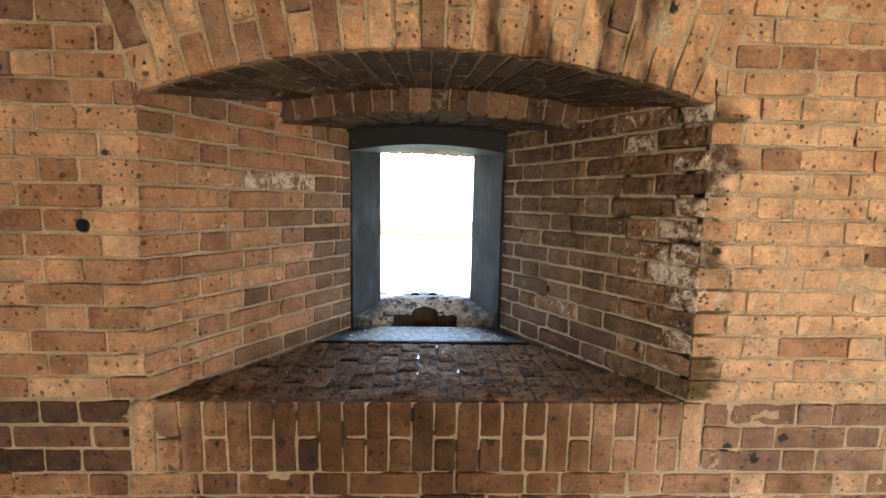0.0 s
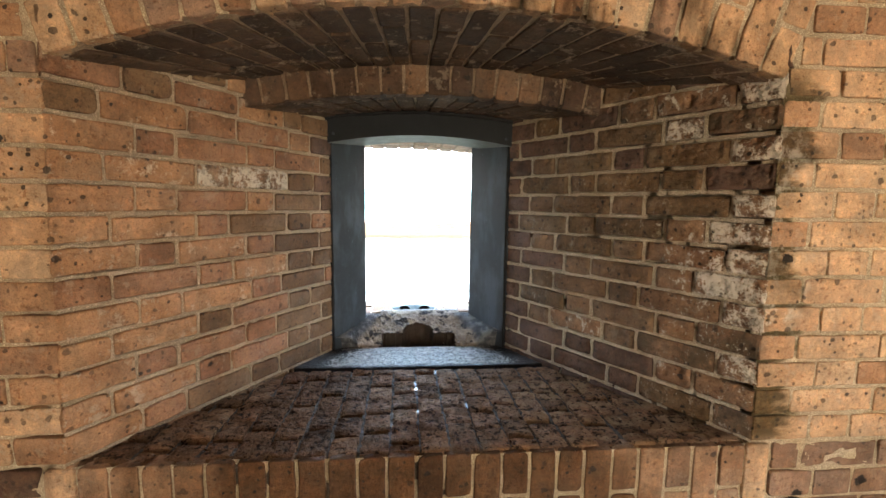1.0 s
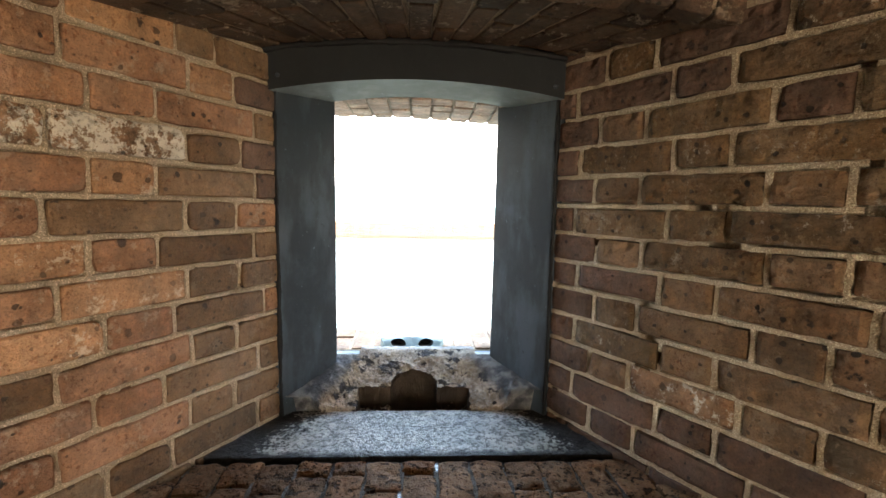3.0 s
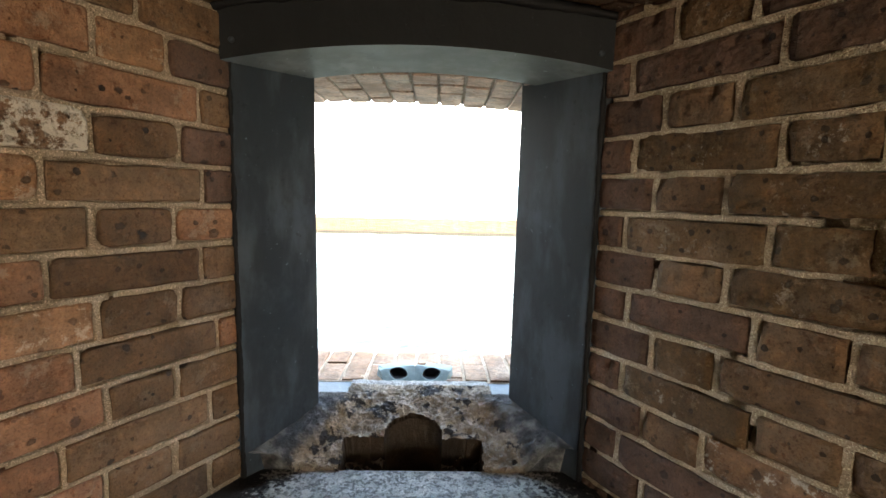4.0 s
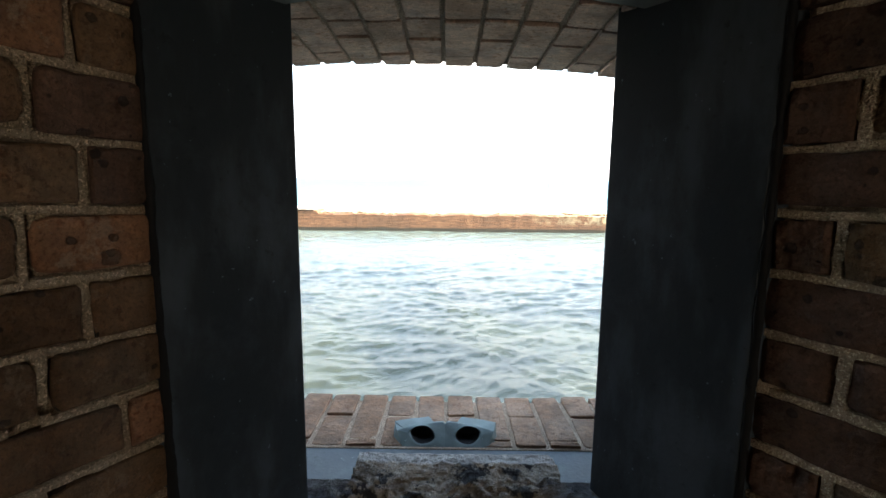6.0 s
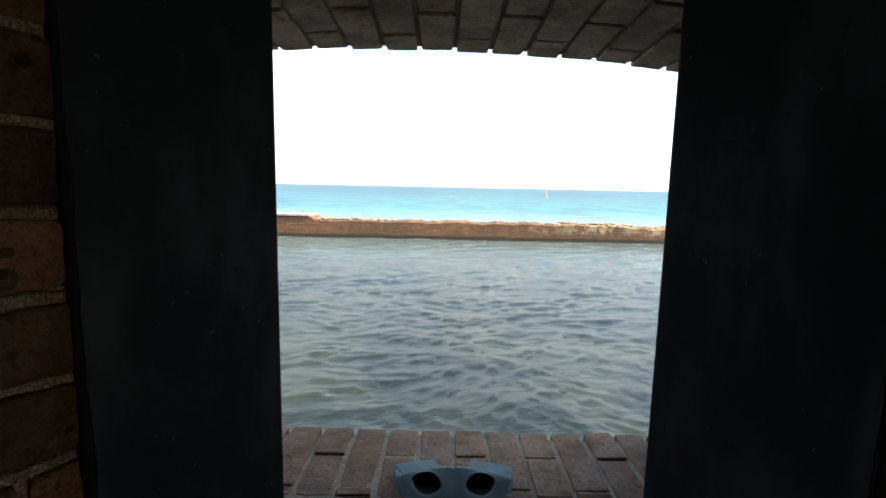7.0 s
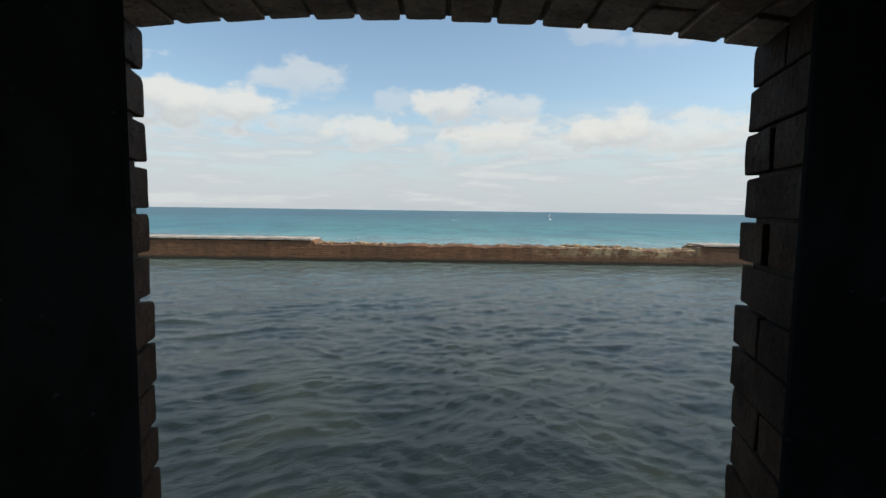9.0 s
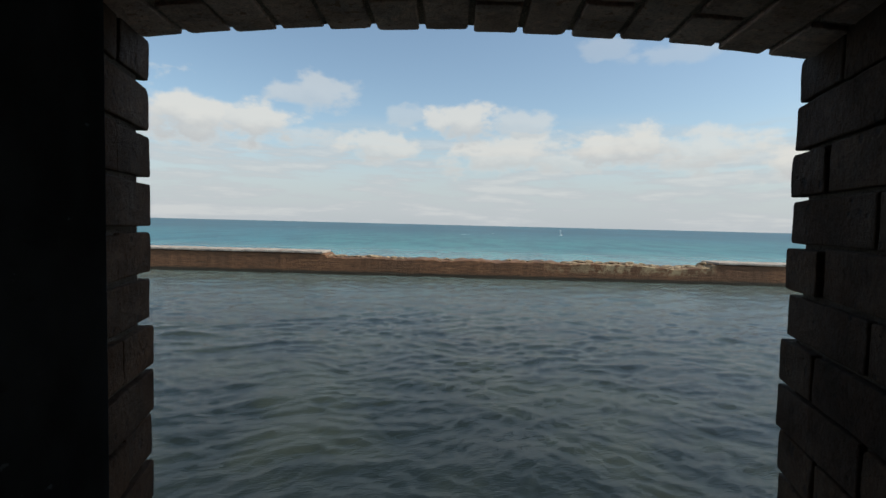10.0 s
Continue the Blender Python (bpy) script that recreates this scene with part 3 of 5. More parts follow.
# ---- the setting: masses behind the brickwork ----
def relief(at, nu, nv, out, depth, pit, keep=lambda u, v: True, seed=0.0, wear=lambda u: 1.0):
    """A weathered mortar bed: a sheet over (u, v) sunk along -out by uneven depths, washed out in places."""
    V, F = [], []
    for j in range(nv + 1):
        for i in range(nu + 1):
            q = Vector(at(i / nu, j / nv))
            w_ = q + Vector((seed, 0, 0))
            d = depth * (1.0 + 0.8 * noise.noise(w_ * 11) + 0.5 * noise.noise(w_ * 45))
            d += pit * max(0.0, min(1.0, 3.2 * (noise.noise(w_ * 6.5) + 0.6 * noise.noise(w_ * 19) - 0.20)))
            V.append(q - Vector(out) * max(d * wear(i / nu), -0.0005))
    w_ = nu + 1
    for j in range(nv):
        for i in range(nu):
            if keep((i + 0.5) / nu, (j + 0.5) / nv):
                F.append((j * w_ + i, j * w_ + i + 1, (j + 1) * w_ + i + 1, (j + 1) * w_ + i))
    return V, F


def merged(*lots):
    V, F = [], []
    for v, f in lots:
        F += [tuple(i + len(V) for i in q) for q in f]
        V += list(v)
    return V, F


ROOM = (-2.7, 2.9, -3.5)
wall_mass = thing("wall_core", "thick lime mortar core of the fort wall", "wall", "structure", mesh("wall_core", *boxes(
    (-9.0, -1.02, Y_FACE + 0.05, Y_OUT - 0.05, -2.0, 4.2), (1.0, 9.0, Y_FACE + 0.05, Y_OUT - 0.05, -2.0, 4.2),
    (-1.02, 1.0, Y_FACE + 0.05, Y_OUT - 0.05, 2.02, 4.2), (-1.02, 1.0, Y_FACE + 0.05, Y_OUT - 0.05, -2.0, 0.70)), M_MORTAR))


def prism(foot_lo, foot_hi, z0, z1):
    n = len(foot_lo)
    V = [(x, y, z0) for x, y in foot_lo] + [(x, y, z1) for x, y in foot_hi]
    F = [tuple(reversed(range(n))), tuple(range(n, 2 * n))] + [(i, (i + 1) % n, n + (i + 1) % n, n + i) for i in range(n)]
    return V, F


def slab_under(curves, top):
    """A solid with a flat top whose underside is lofted through curves (y, z over x); each curve is a list of points."""
    n = len(curves[0])
    V = [p for cv in curves for p in cv] + [(p[0], p[1], top) for cv in curves for p in cv]
    k, F = n * len(curves), []
    for c0 in range(len(curves) - 1):
        for i in range(n - 1):
            q = (c0 * n + i, c0 * n + i + 1, (c0 + 1) * n + i + 1, (c0 + 1) * n + i)
            F += [tuple(reversed(q)), tuple(j + k for j in q)]
    last = (len(curves) - 1) * n
    for i in range(n - 1):
        F += [(i, i + 1, k + i + 1, k + i), (last + i + 1, last + i, k + last + i, k + last + i + 1)]
    return V, F


def arch_curve(y, xa, xb, spring, rise, sag=0.0, lift=0.0, n=24):
    return [(x, y, arc(x, xa, xb, spring, rise, sag) + lift) for x in (xa + (xb - xa) * i / n for i in range(n + 1))]


ARCH_FACE = (-0.908, 0.833, 1.783, 0.147, 0.0)
ARCH_HI = (-0.665, 0.585, 1.838, 0.066, -0.012)
ARCH_LO = (-0.652, 0.570, 1.757, 0.060, -0.012)
ARCH_IRON = (-0.435, 0.34, 1.790, 0.030, 0.0)
ARCH_OUT_IN = (-0.60, 0.455, 1.680, 0.034, 0.012)
ARCH_OUT = (-0.657, 0.511, 1.693, 0.036, 0.023)
REC = 0.0040                                    # how far the joints lie back

# inner face of the wall: mortar bed with the opening cut through
WX, WZ = (-1.70, 1.70), (0.36, 2.24)


def solid(u, v):
    x, z = WX[0] + (WX[1] - WX[0]) * u, WZ[0] + (WZ[1] - WZ[0]) * v
    if z < 0.818:
        return True
    if z < 1.785:
        return not left_x(Y_FACE, z) - 0.006 < x < right_x(Y_FACE, z) + 0.006
    return not (-0.914 < x < 0.839 and z < arc(min(max(x, -0.908), 0.833), *ARCH_FACE) + 0.008)


sheet = relief(lambda u, v: (WX[0] + (WX[1] - WX[0]) * u, Y_FACE, WZ[0] + (WZ[1] - WZ[0]) * v), 340, 188, (0, -1, 0), 0.0034, 0.013, solid, wear=lambda u: 1.1 if u < 0.55 else 0.60)
fv, ff = [], []
for poly in ([(-2.7, 0), (WX[0], 0), (WX[0], 3.4), (-2.7, 3.4)], [(WX[1], 0), (2.9, 0), (2.9, 3.4), (WX[1], 3.4)],
             [(WX[0], 0), (WX[1], 0), (WX[1], WZ[0]), (WX[0], WZ[0])], [(WX[0], WZ[1]), (WX[1], WZ[1]), (WX[1], 3.4), (WX[0], 3.4)]):
    ff.append(tuple(range(len(fv), len(fv) + len(poly))))
    fv += [(x, Y_FACE + REC, z) for x, z in poly]
wall_face = thing("wall_inner", "tan brick casemate wall with pale lime mortar round a gun embrasure", "wall", "structure", mesh("wall_inner", *merged(sheet, (fv, ff)), M_MORTAR))

REC_C = 0.045


# cheeks in Flemish bond, the beds closing up a little towards the throat; upright joints course by course, from the sill up
JOINTS_L = ((0.190, 0.322, 0.570, 0.704, 0.940), (0.112, 0.364, 0.490, 0.747, 0.870), (0.179, 0.302, 0.555, 0.690, 0.945), (0.118, 0.370, 0.495, 0.757, 0.878),
            (0.193, 0.320, 0.578, 0.718, 0.965), (0.126, 0.376, 0.504, 0.751, 0.890), (0.192, 0.308, 0.558, 0.686, 0.935), (0.127, 0.373, 0.491, 0.750, 0.884),
            (0.192, 0.313, 0.563, 0.689, 0.941), (0.119, 0.375, 0.501, 0.756, 0.898), (0.199, 0.315, 0.569, 0.692, 0.940), (0.113, 0.355, 0.528, 0.767, 0.881),
            (0.172, 0.313, 0.538, 0.739, 0.831), (0.118, 0.370, 0.495, 0.757, 0.878))
JOINTS_R = ((0.109, 0.348, 0.471, 0.726, 0.859), (0.170, 0.293, 0.540, 0.673, 0.922), (0.108, 0.366, 0.502, 0.751, 0.868), (0.173, 0.301, 0.554, 0.673, 0.924),
            (0.106, 0.369, 0.488, 0.738, 0.863), (0.189, 0.318, 0.561, 0.688, 0.922), (0.107, 0.357, 0.477, 0.739, 0.865), (0.164, 0.294, 0.553, 0.680, 0.940),
            (0.103, 0.370, 0.491, 0.752, 0.882), (0.184, 0.315, 0.558, 0.679, 0.932), (0.115, 0.374, 0.494, 0.748, 0.874), (0.192, 0.319, 0.569, 0.690, 0.949),
            (0.109, 0.350, 0.480, 0.735, 0.865), (0.175, 0.300, 0.555, 0.680, 0.930))
BEDS = {-1: (0.830, 0.0764, 0.807, 0.0748), 1: (0.830, 0.0757, 0.819, 0.0736)}


def pointing(side):
    """The mortar of a cheek's joints: raised ridges that leave a crack along the bricks, gone in places."""
    fx, table, beds = (left_x, JOINTS_L, BEDS[-1]) if side < 0 else (right_x, JOINTS_R, BEDS[1])
    run = math.hypot(Y_IRON - Y_FACE, fx(Y_IRON, 1.2) - fx(Y_FACE, 1.2))
    out = Vector((-side * 0.866, -0.5, 0))

    def spot(s_, h, deep):
        y = Y_FACE + (Y_IRON - Y_FACE) * s_ / run
        z = (beds[0] + h * beds[1]) * (1 - s_ / run) + (beds[2] + h * beds[3]) * s_ / run
        return Vector((fx(y, z), y, z)) - out * deep

    lines = []
    for n in range(0, 14):
        lines.append(([(run * i / 150, n + 0.0) for i in range(151)], True))
        lines += [([(q, n + 0.04 + 0.92 * i / 12) for i in range(13)], False) for q in table[n]]
    V, F, back = [], [], 0.0085 if side < 0 else 0.016
    for path, flat in lines:
        k = len(V)
        gone = []
        for s_, h in path:
            c = spot(s_, h, 0.0)
            w_ = (0.0068 if side < 0 else 0.0082) * (1 + 0.30 * noise.noise(c * 30) + 0.22 * noise.noise(c * 8))
            skew = 0.0030 * noise.noise(c * 17 + Vector((5, 0, 0)))
            wash = noise.noise(c * 5.5 + Vector((side * 3.0, 0, 0))) + 0.55 * noise.noise(c * 23)
            if side < 0:
                deep, gone_here = 0.0030 + 0.0016 * noise.noise(c * 55), wash > 0.52
            else:
                deep, gone_here = 0.0040 + 0.0022 * noise.noise(c * 55) + 0.006 * max(0.0, 0.55 - s_), wash > 0.55 - 0.42 * max(0.0, 1 - s_ / 0.75)
            gone.append(gone_here)
            for across, extra in ((-1.0, back), (-0.62, 0.0007), (0.62, 0.0007 + 0.0006 * noise.noise(c * 80)), (1.0, back)):
                off = across * w_ + skew
                V.append(spot(s_, h + off / beds[1], deep + extra) if flat else spot(s_ + off, h, deep + extra))
        for i in range(len(path) - 1):
            if not (gone[i] and gone[i + 1]):
                F += [(k + 4 * i + j, k + 4 * i + j + 1, k + 4 * i + j + 5, k + 4 * i + j + 4) for j in range(3)]
    return V, F


def cheek_mesh(side):
    fx = left_x if side < 0 else right_x
    foot = [[(side * 1.02, Y_FACE + 0.024), (side * 1.02, Y_IRON + 0.03), (fx(Y_IRON + 0.03, z) + side * REC_C, Y_IRON + 0.03), (fx(Y_FACE, z) + side * REC_C, Y_FACE + 0.024)] for z in (0.6, 2.05)]
    y_of = lambda u: Y_FACE + 0.003 + (Y_IRON + 0.02 - Y_FACE) * u
    at = lambda u, v: (fx(y_of(u), 0.72 + 1.22 * v), y_of(u), 0.72 + 1.22 * v)
    lap = relief(at, 125, 150, (-side * 0.866, -0.5, 0), *((0.0105, 0.012) if side < 0 else (0.0135, 0.024)), seed=side * 7.0, wear=lambda u: 1.0 if side < 0 else 2.4 - 1.4 * min(1.0, u / 0.7))
    return mesh("wall_cheek", *merged(prism(*foot, 0.6, 2.05), lap), M_PALE_MORTAR if side < 0 else M_LOST_MORTAR)


cheek_l = thing("wall_cheek_1", "splayed orange-brown brick cheek of the embrasure, with salt bloom", "wall", "structure", cheek_mesh(-1))
cheek_r = thing("wall_cheek_2", "splayed dark damp-stained brick cheek of the embrasure with white salt bloom", "wall", "structure", cheek_mesh(1))
for side, parent, m_ in ((-1, cheek_l, M_PALE_MORTAR), (1, cheek_r, M_LOST_MORTAR)):
    part("pointing", mesh("pointing", *pointing(side), m_), parent, "uneven lime pointing, washed out in places")["kind"] = "stuff"
soffit_mass = thing("ceiling_recess", "dark sooty brick vault over the embrasure recess", "ceiling", "structure",
                    mesh("ceiling_recess", *slab_under([arch_curve(Y_FACE + 0.02, *ARCH_FACE, lift=0.0065), arch_curve(Y_STEP, *ARCH_HI, lift=0.0065)], 2.3), M_SOFFIT_MORTAR))
step_mass = thing("ceiling_step", "lower brick arch ring and vault before the iron lintel", "ceiling", "structure",
                  mesh("ceiling_step", *slab_under([arch_curve(Y_STEP + REC, *ARCH_LO, lift=0.008), arch_curve(Y_IRON - 0.026, *ARCH_IRON, lift=0.008)], 2.3), M_RING_MORTAR))

# outer reveals
def out_left(y):
    return -0.588 + (Y_OUT - y) * 0.27


def out_right(y):
    return 0.440 - (Y_OUT - y) * 0.27


YB = Y_OUT - 0.036
# brick and mortar colours of the jambs both carry their shade
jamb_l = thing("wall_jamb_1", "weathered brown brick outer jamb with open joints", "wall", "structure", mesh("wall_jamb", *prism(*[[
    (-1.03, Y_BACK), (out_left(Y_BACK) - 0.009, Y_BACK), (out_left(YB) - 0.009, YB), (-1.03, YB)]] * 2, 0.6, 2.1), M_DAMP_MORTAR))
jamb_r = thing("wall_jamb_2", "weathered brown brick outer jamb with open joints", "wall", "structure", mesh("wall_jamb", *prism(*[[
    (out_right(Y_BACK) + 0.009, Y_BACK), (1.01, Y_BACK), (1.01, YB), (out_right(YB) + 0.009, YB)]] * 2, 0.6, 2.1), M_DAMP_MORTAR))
out_soffit = thing("ceiling_reveal", "flat weathered brick arch over the outer reveal", "ceiling", "structure",
                   mesh("ceiling_reveal", *slab_under([arch_curve(Y_LINTEL + 0.002, *ARCH_OUT_IN, lift=0.006), arch_curve(Y_SOFFIT - 0.012, *ARCH_OUT, lift=0.006)], 2.2), M_REVEAL_MORTAR))


def out_floor_z(y):
    return 0.864 - (y - 2.87) * 0.012


floor_out = thing("floor_reveal", "weathered brick-on-edge sill sloping out to the moat", "floor", "structure",
                  mesh("floor_reveal", *prism([(-0.66, 2.858), (0.51, 2.858), (0.62, YB), (-0.75, YB)], [(-0.66, 2.858), (0.51, 2.858), (0.62, YB), (-0.75, YB)], 0.6, 0.86), M_GREY_MORTAR))
for v in floor_out.data.vertices:
    if v.co.z > 0.8:
        v.co.z = out_floor_z(v.co.y) - 0.0035


def in_floor_z(y):
    return 0.828 - (y - Y_FACE) * 0.045


floor_in = thing("floor_recess", "damp dark brick-on-edge paving of the embrasure, worn and pitted", "floor", "structure",
                 mesh("floor_recess", *prism([(-1.0, Y_FACE + 0.012), (0.98, Y_FACE + 0.012), (0.55, 2.26), (-0.7, 2.26)], [(-1.0, Y_FACE + 0.012), (0.98, Y_FACE + 0.012), (0.55, 2.26), (-0.7, 2.26)], 0.6, 0.82), M_DAMP_MORTAR))
for v in floor_in.data.vertices:
    if v.co.z > 0.8:
        v.co.z = in_floor_z(v.co.y) - 0.020

# room behind the camera
x0, x1, yb = ROOM
thing("wall_side_1", "plain brick-coloured casemate side wall", "wall", "structure", mesh("wall_side", *box(x0 - 0.6, x0, yb - 0.6, Y_FACE + 0.04, -0.3, 4.2), M_PLASTER))
thing("wall_side_2", "plain brick-coloured casemate side wall", "wall", "structure", mesh("wall_side", *box(x1, x1 + 0.6, yb - 0.6, Y_FACE + 0.04, -0.3, 4.2), M_PLASTER))
thing("wall_back", "casemate rear wall with a wide opening to the parade", "wall", "structure", mesh("wall_back", *boxes(
    (x0, 0.95, yb - 0.6, yb, -0.3, 4.2), (2.55, x1, yb - 0.6, yb, -0.3, 4.2), (0.95, 2.55, yb - 0.6, yb, 2.05, 4.2)), M_PLASTER))
thing("floor", "worn casemate floor", "floor", "structure", mesh("floor", *box(x0, x1, yb - 0.6, Y_FACE + 0.04, -0.3, 0.0), M_PLASTER))
vault = [[(x0 + (x1 - x0) * i / 20, y, 2.2 + 1.0 * math.sqrt(max(0, 1 - (2 * i / 20 - 1) ** 2))) for i in range(21)] for y in (yb, Y_FACE + 0.04)]
thing("ceiling", "casemate barrel vault", "ceiling", "structure", mesh("ceiling", *slab_under(vault, 4.2), M_PLASTER))
thing("ground", "sandy parade ground behind the casemate", "ground", "structure", mesh("ground", *box(-60, 60, -70, yb - 0.6, -1.0, -0.02), M_GROUND))

# ---- water, sea wall and what lies beyond ----
Z_SEA, Y_WALL = -1.0, 24.0
m_water, g, b, p = material("moat_and_sea_water")
px, py, pz = g.xyz(p)
bed = g.noise(p, 0.7, 5, 0.6)
moat = g.mix(g.span(bed, 0.40, 0.64), (0.015, 0.021, 0.018), (0.034, 0.041, 0.028))
# paler towards the sea wall: shallows, and far sheen put into the colour
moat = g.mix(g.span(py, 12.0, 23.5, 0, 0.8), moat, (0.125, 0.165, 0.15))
band = g.noise(g.vec(g.math("MULTIPLY", px, 0.02), g.math("MULTIPLY", py, 0.006), 0.0), 1.0, 4)
sea = g.mix(g.span(py, 26.0, 200.0), (0.056, 0.225, 0.232), (0.015, 0.088, 0.124))
sea = g.mix(g.span(band, 0.45, 0.62, 0, 0.6), sea, (0.02, 0.16, 0.22))
chop = g.noise(g.vec(g.math("MULTIPLY", px, 0.25), g.math("MULTIPLY", py, 0.09), 0.0), 1.0, 6, 0.7)
sea = g.mix(g.span(chop, 0.42, 0.60, 0, 0.6), sea, (0.010, 0.07, 0.10))
sea = g.mix(g.span(g.noise(g.vec(g.math("MULTIPLY", px, 0.16), g.math("MULTIPLY", py, 0.035), 2.0), 1.0, 7, 0.74), 0.645, 0.675, 0, 0.85), sea, (0.7, 0.75, 0.75))
far = g.span(py, 24.2, 25.5)
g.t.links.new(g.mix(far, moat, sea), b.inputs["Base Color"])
g.t.links.new(g.span(py, 20.0, 60.0, 0.075, 0.35), b.inputs["Roughness"])
b.inputs["IOR"].default_value = 1.33
g.t.links.new(g.span(py, 24.2, 25.5, 0.5, 0.18), b.inputs["Specular IOR Level"])
ru = g.math("ADD", g.math("MULTIPLY", px, 0.9), g.math("MULTIPLY", py, 0.45))
rv = g.math("SUBTRACT", g.math("MULTIPLY", py, 0.9), g.math("MULTIPLY", px, 0.45))
rip = g.math("ADD", g.noise(g.vec(ru, g.math("MULTIPLY", rv, 2.6), 0.0), 4.5, 5, 0.62, 0.6), g.math("MULTIPLY", g.noise(g.vec(g.math("MULTIPLY", px, 0.8), g.math("MULTIPLY", py, 1.9), 5.0), 19.0, 4, 0.65), 0.5))
bump(g, b, rip, 0.42, 0.03)

ys = [2.9, 3.3, 3.7, 4.1, 4.5, 4.8, 5.0]
while ys[-1] < 24.0:
    ys.append(ys[-1] * 1.0052)
while ys[-1] < 26.0:
    ys.append(ys[-1] + 0.4)
while ys[-1] < 4700:
    ys.append(ys[-1] * 1.16)
ys = np.array(ys)
u = np.linspace(-1, 1, 760)
X = (np.sign(u) * np.abs(u) ** 1.2)[None, :] * (2.5 + 1.14 * ys)[:, None]
Y = np.repeat(ys[:, None], len(u), 1)
wave = np.zeros_like(X)
rs = np.random.RandomState(4)
step = np.maximum(0.0052 * Y, 0.03)
warp_x = 0.22 * np.sin(0.9 * X + 0.5 * Y + 1.0) + 0.13 * np.sin(2.1 * Y - 1.3 * X)
warp_y = 0.20 * np.sin(1.1 * Y - 0.7 * X + 2.0) + 0.12 * np.sin(2.6 * X + 1.2 * Y)
for i in range(110):
    lam = 0.10 * (1.5 / 0.10) ** rs.rand()
    th = rs.normal(2.05, 0.40) if i % 5 < 3 else rs.normal(1.0, 0.45)
    k = 2 * np.pi / lam
    ph = k * ((X + warp_x) * np.cos(th) + (Y + warp_y) * np.sin(th)) + rs.rand() * 6.28
    gust = 0.55 + 0.45 * np.sin(0.23 * k * (X * np.sin(th + 0.6) - Y * np.cos(th + 0.6)) + rs.rand() * 6.28)
    wave += 0.0033 * lam ** 0.62 * gust * (np.cos(ph) + 0.28 * np.cos(2 * ph)) * np.clip(lam / step / 2.5 - 0.6, 0, 1)
wave *= (Y < 40)
Z = Z_SEA + wave
nr, nc = X.shape
vv = np.stack([X, Y, Z], -1).reshape(-1, 3)
idx = np.arange(nr * nc).reshape(nr, nc)
qq = np.stack([idx[:-1, :-1], idx[:-1, 1:], idx[1:, 1:], idx[1:, :-1]], -1).reshape(-1, 4)
water = thing("water", "rippled slate-grey moat water and turquoise sea to the horizon", "water", "structure", mesh("water", vv.tolist(), qq.tolist(), m_water, True))

m_sw, g, b, p = material("sea_wall_brick")
px, py, pz = g.xyz(p)
crs = g.noise(g.vec(g.math("MULTIPLY", px, 1.2), 0.0, g.math("MULTIPLY", pz, 14.0)), 1.0, 6, 0.7)
big = g.noise(p, 0.5, 4)
fin = g.noise(g.vec(g.math("MULTIPLY", px, 4.0), py, g.math("MULTIPLY", pz, 13.0)), 1.0, 7, 0.75)
cc = g.ramp(g.math("ADD", g.math("MULTIPLY", crs, 0.5), g.math("MULTIPLY", fin, 0.5)), [(0.32, (0.03, 0.017, 0.011)), (0.45, (0.13, 0.062, 0.031)), (0.58, (0.235, 0.115, 0.054)), (0.74, (0.42, 0.29, 0.175))])
ruin = g.math("MULTIPLY", g.math("MULTIPLY", g.span(px, 3.0, 7.0), g.span(px, 11.8, 11.2)), g.span(pz, -0.75, -0.45))
cc = g.mix(g.math("MULTIPLY", ruin, g.span(g.noise(p, 2.6, 6, 0.7), 0.42, 0.58)), cc, (0.46, 0.35, 0.20))
cc = g.mix(g.span(big, 0.4, 0.65, 0, 0.6), cc, (0.11, 0.058, 0.031))
cc = g.mix(g.span(g.math("ADD", pz, g.math("MULTIPLY", crs, 0.2)), -0.66, -0.80), cc, (0.042, 0.034, 0.022))
g.t.links.new(cc, b.inputs["Base Color"])
b.inputs["Roughness"].default_value = 0.9
bump(g, b, crs, 0.8, 0.05)


def wall_top(x):
    n = 0.07 * noise.noise((x * 0.9, 0, 0)) + 0.05 * noise.noise((x * 3.1, 3, 0)) + 0.03 * noise.noise((x * 8, 3, 0))
    if x < -6.1:
        return -0.06
    if x > 11.4:
        return -0.10
    dip = -0.14 * max(0.0, 1 - abs(x - 9.8) / 1.8)
    return -0.20 + n + dip


sx = [-70 + i for i in range(0, 54)] + [-16 + 0.12 * i for i in range(0, 260)] + [15.3 + i for i in range(0, 56)]
cols = []
for x in sx:
    t = wall_top(x)
    r1, r2 = 0.05 * noise.noise((x * 3, 1, 1)), 0.07 * noise.noise((x * 3, 7, 1))
    cols.append([(x, Y_WALL + 0.03 * noise.noise((x * 2, 4, 4)), -1.6), (x, Y_WALL + r1 * 0.4, -0.6), (x, Y_WALL + r1, t - 0.04), (x, Y_WALL + 0.08, t + r1 * 0.4),
                 (x, Y_WALL + 0.7, t + r2 * 0.5), (x, Y_WALL + 1.35, t + r2), (x, Y_WALL + 1.45, -1.6)])
kk = len(cols[0])
fw = [(i * kk + j, (i + 1) * kk + j, (i + 1) * kk + j + 1, i * kk + j + 1) for i in range(len(cols) - 1) for j in range(kk - 1)]
fw += [tuple(range(kk)), tuple(reversed(range((len(cols) - 1) * kk, len(cols) * kk)))]
sea_wall = thing("sea_wall", "long low brown brick sea wall with a broken crest", "wall", "structure", mesh("sea_wall", [q for c0 in cols for q in c0], fw, m_sw))

r = random.Random(11)
at = -70.0
spans = []
while at < -6.6:
    spans.append((at, min(at + r.uniform(1.1, 1.7), -6.25)))
    at = spans[-1][1]
at = 11.7
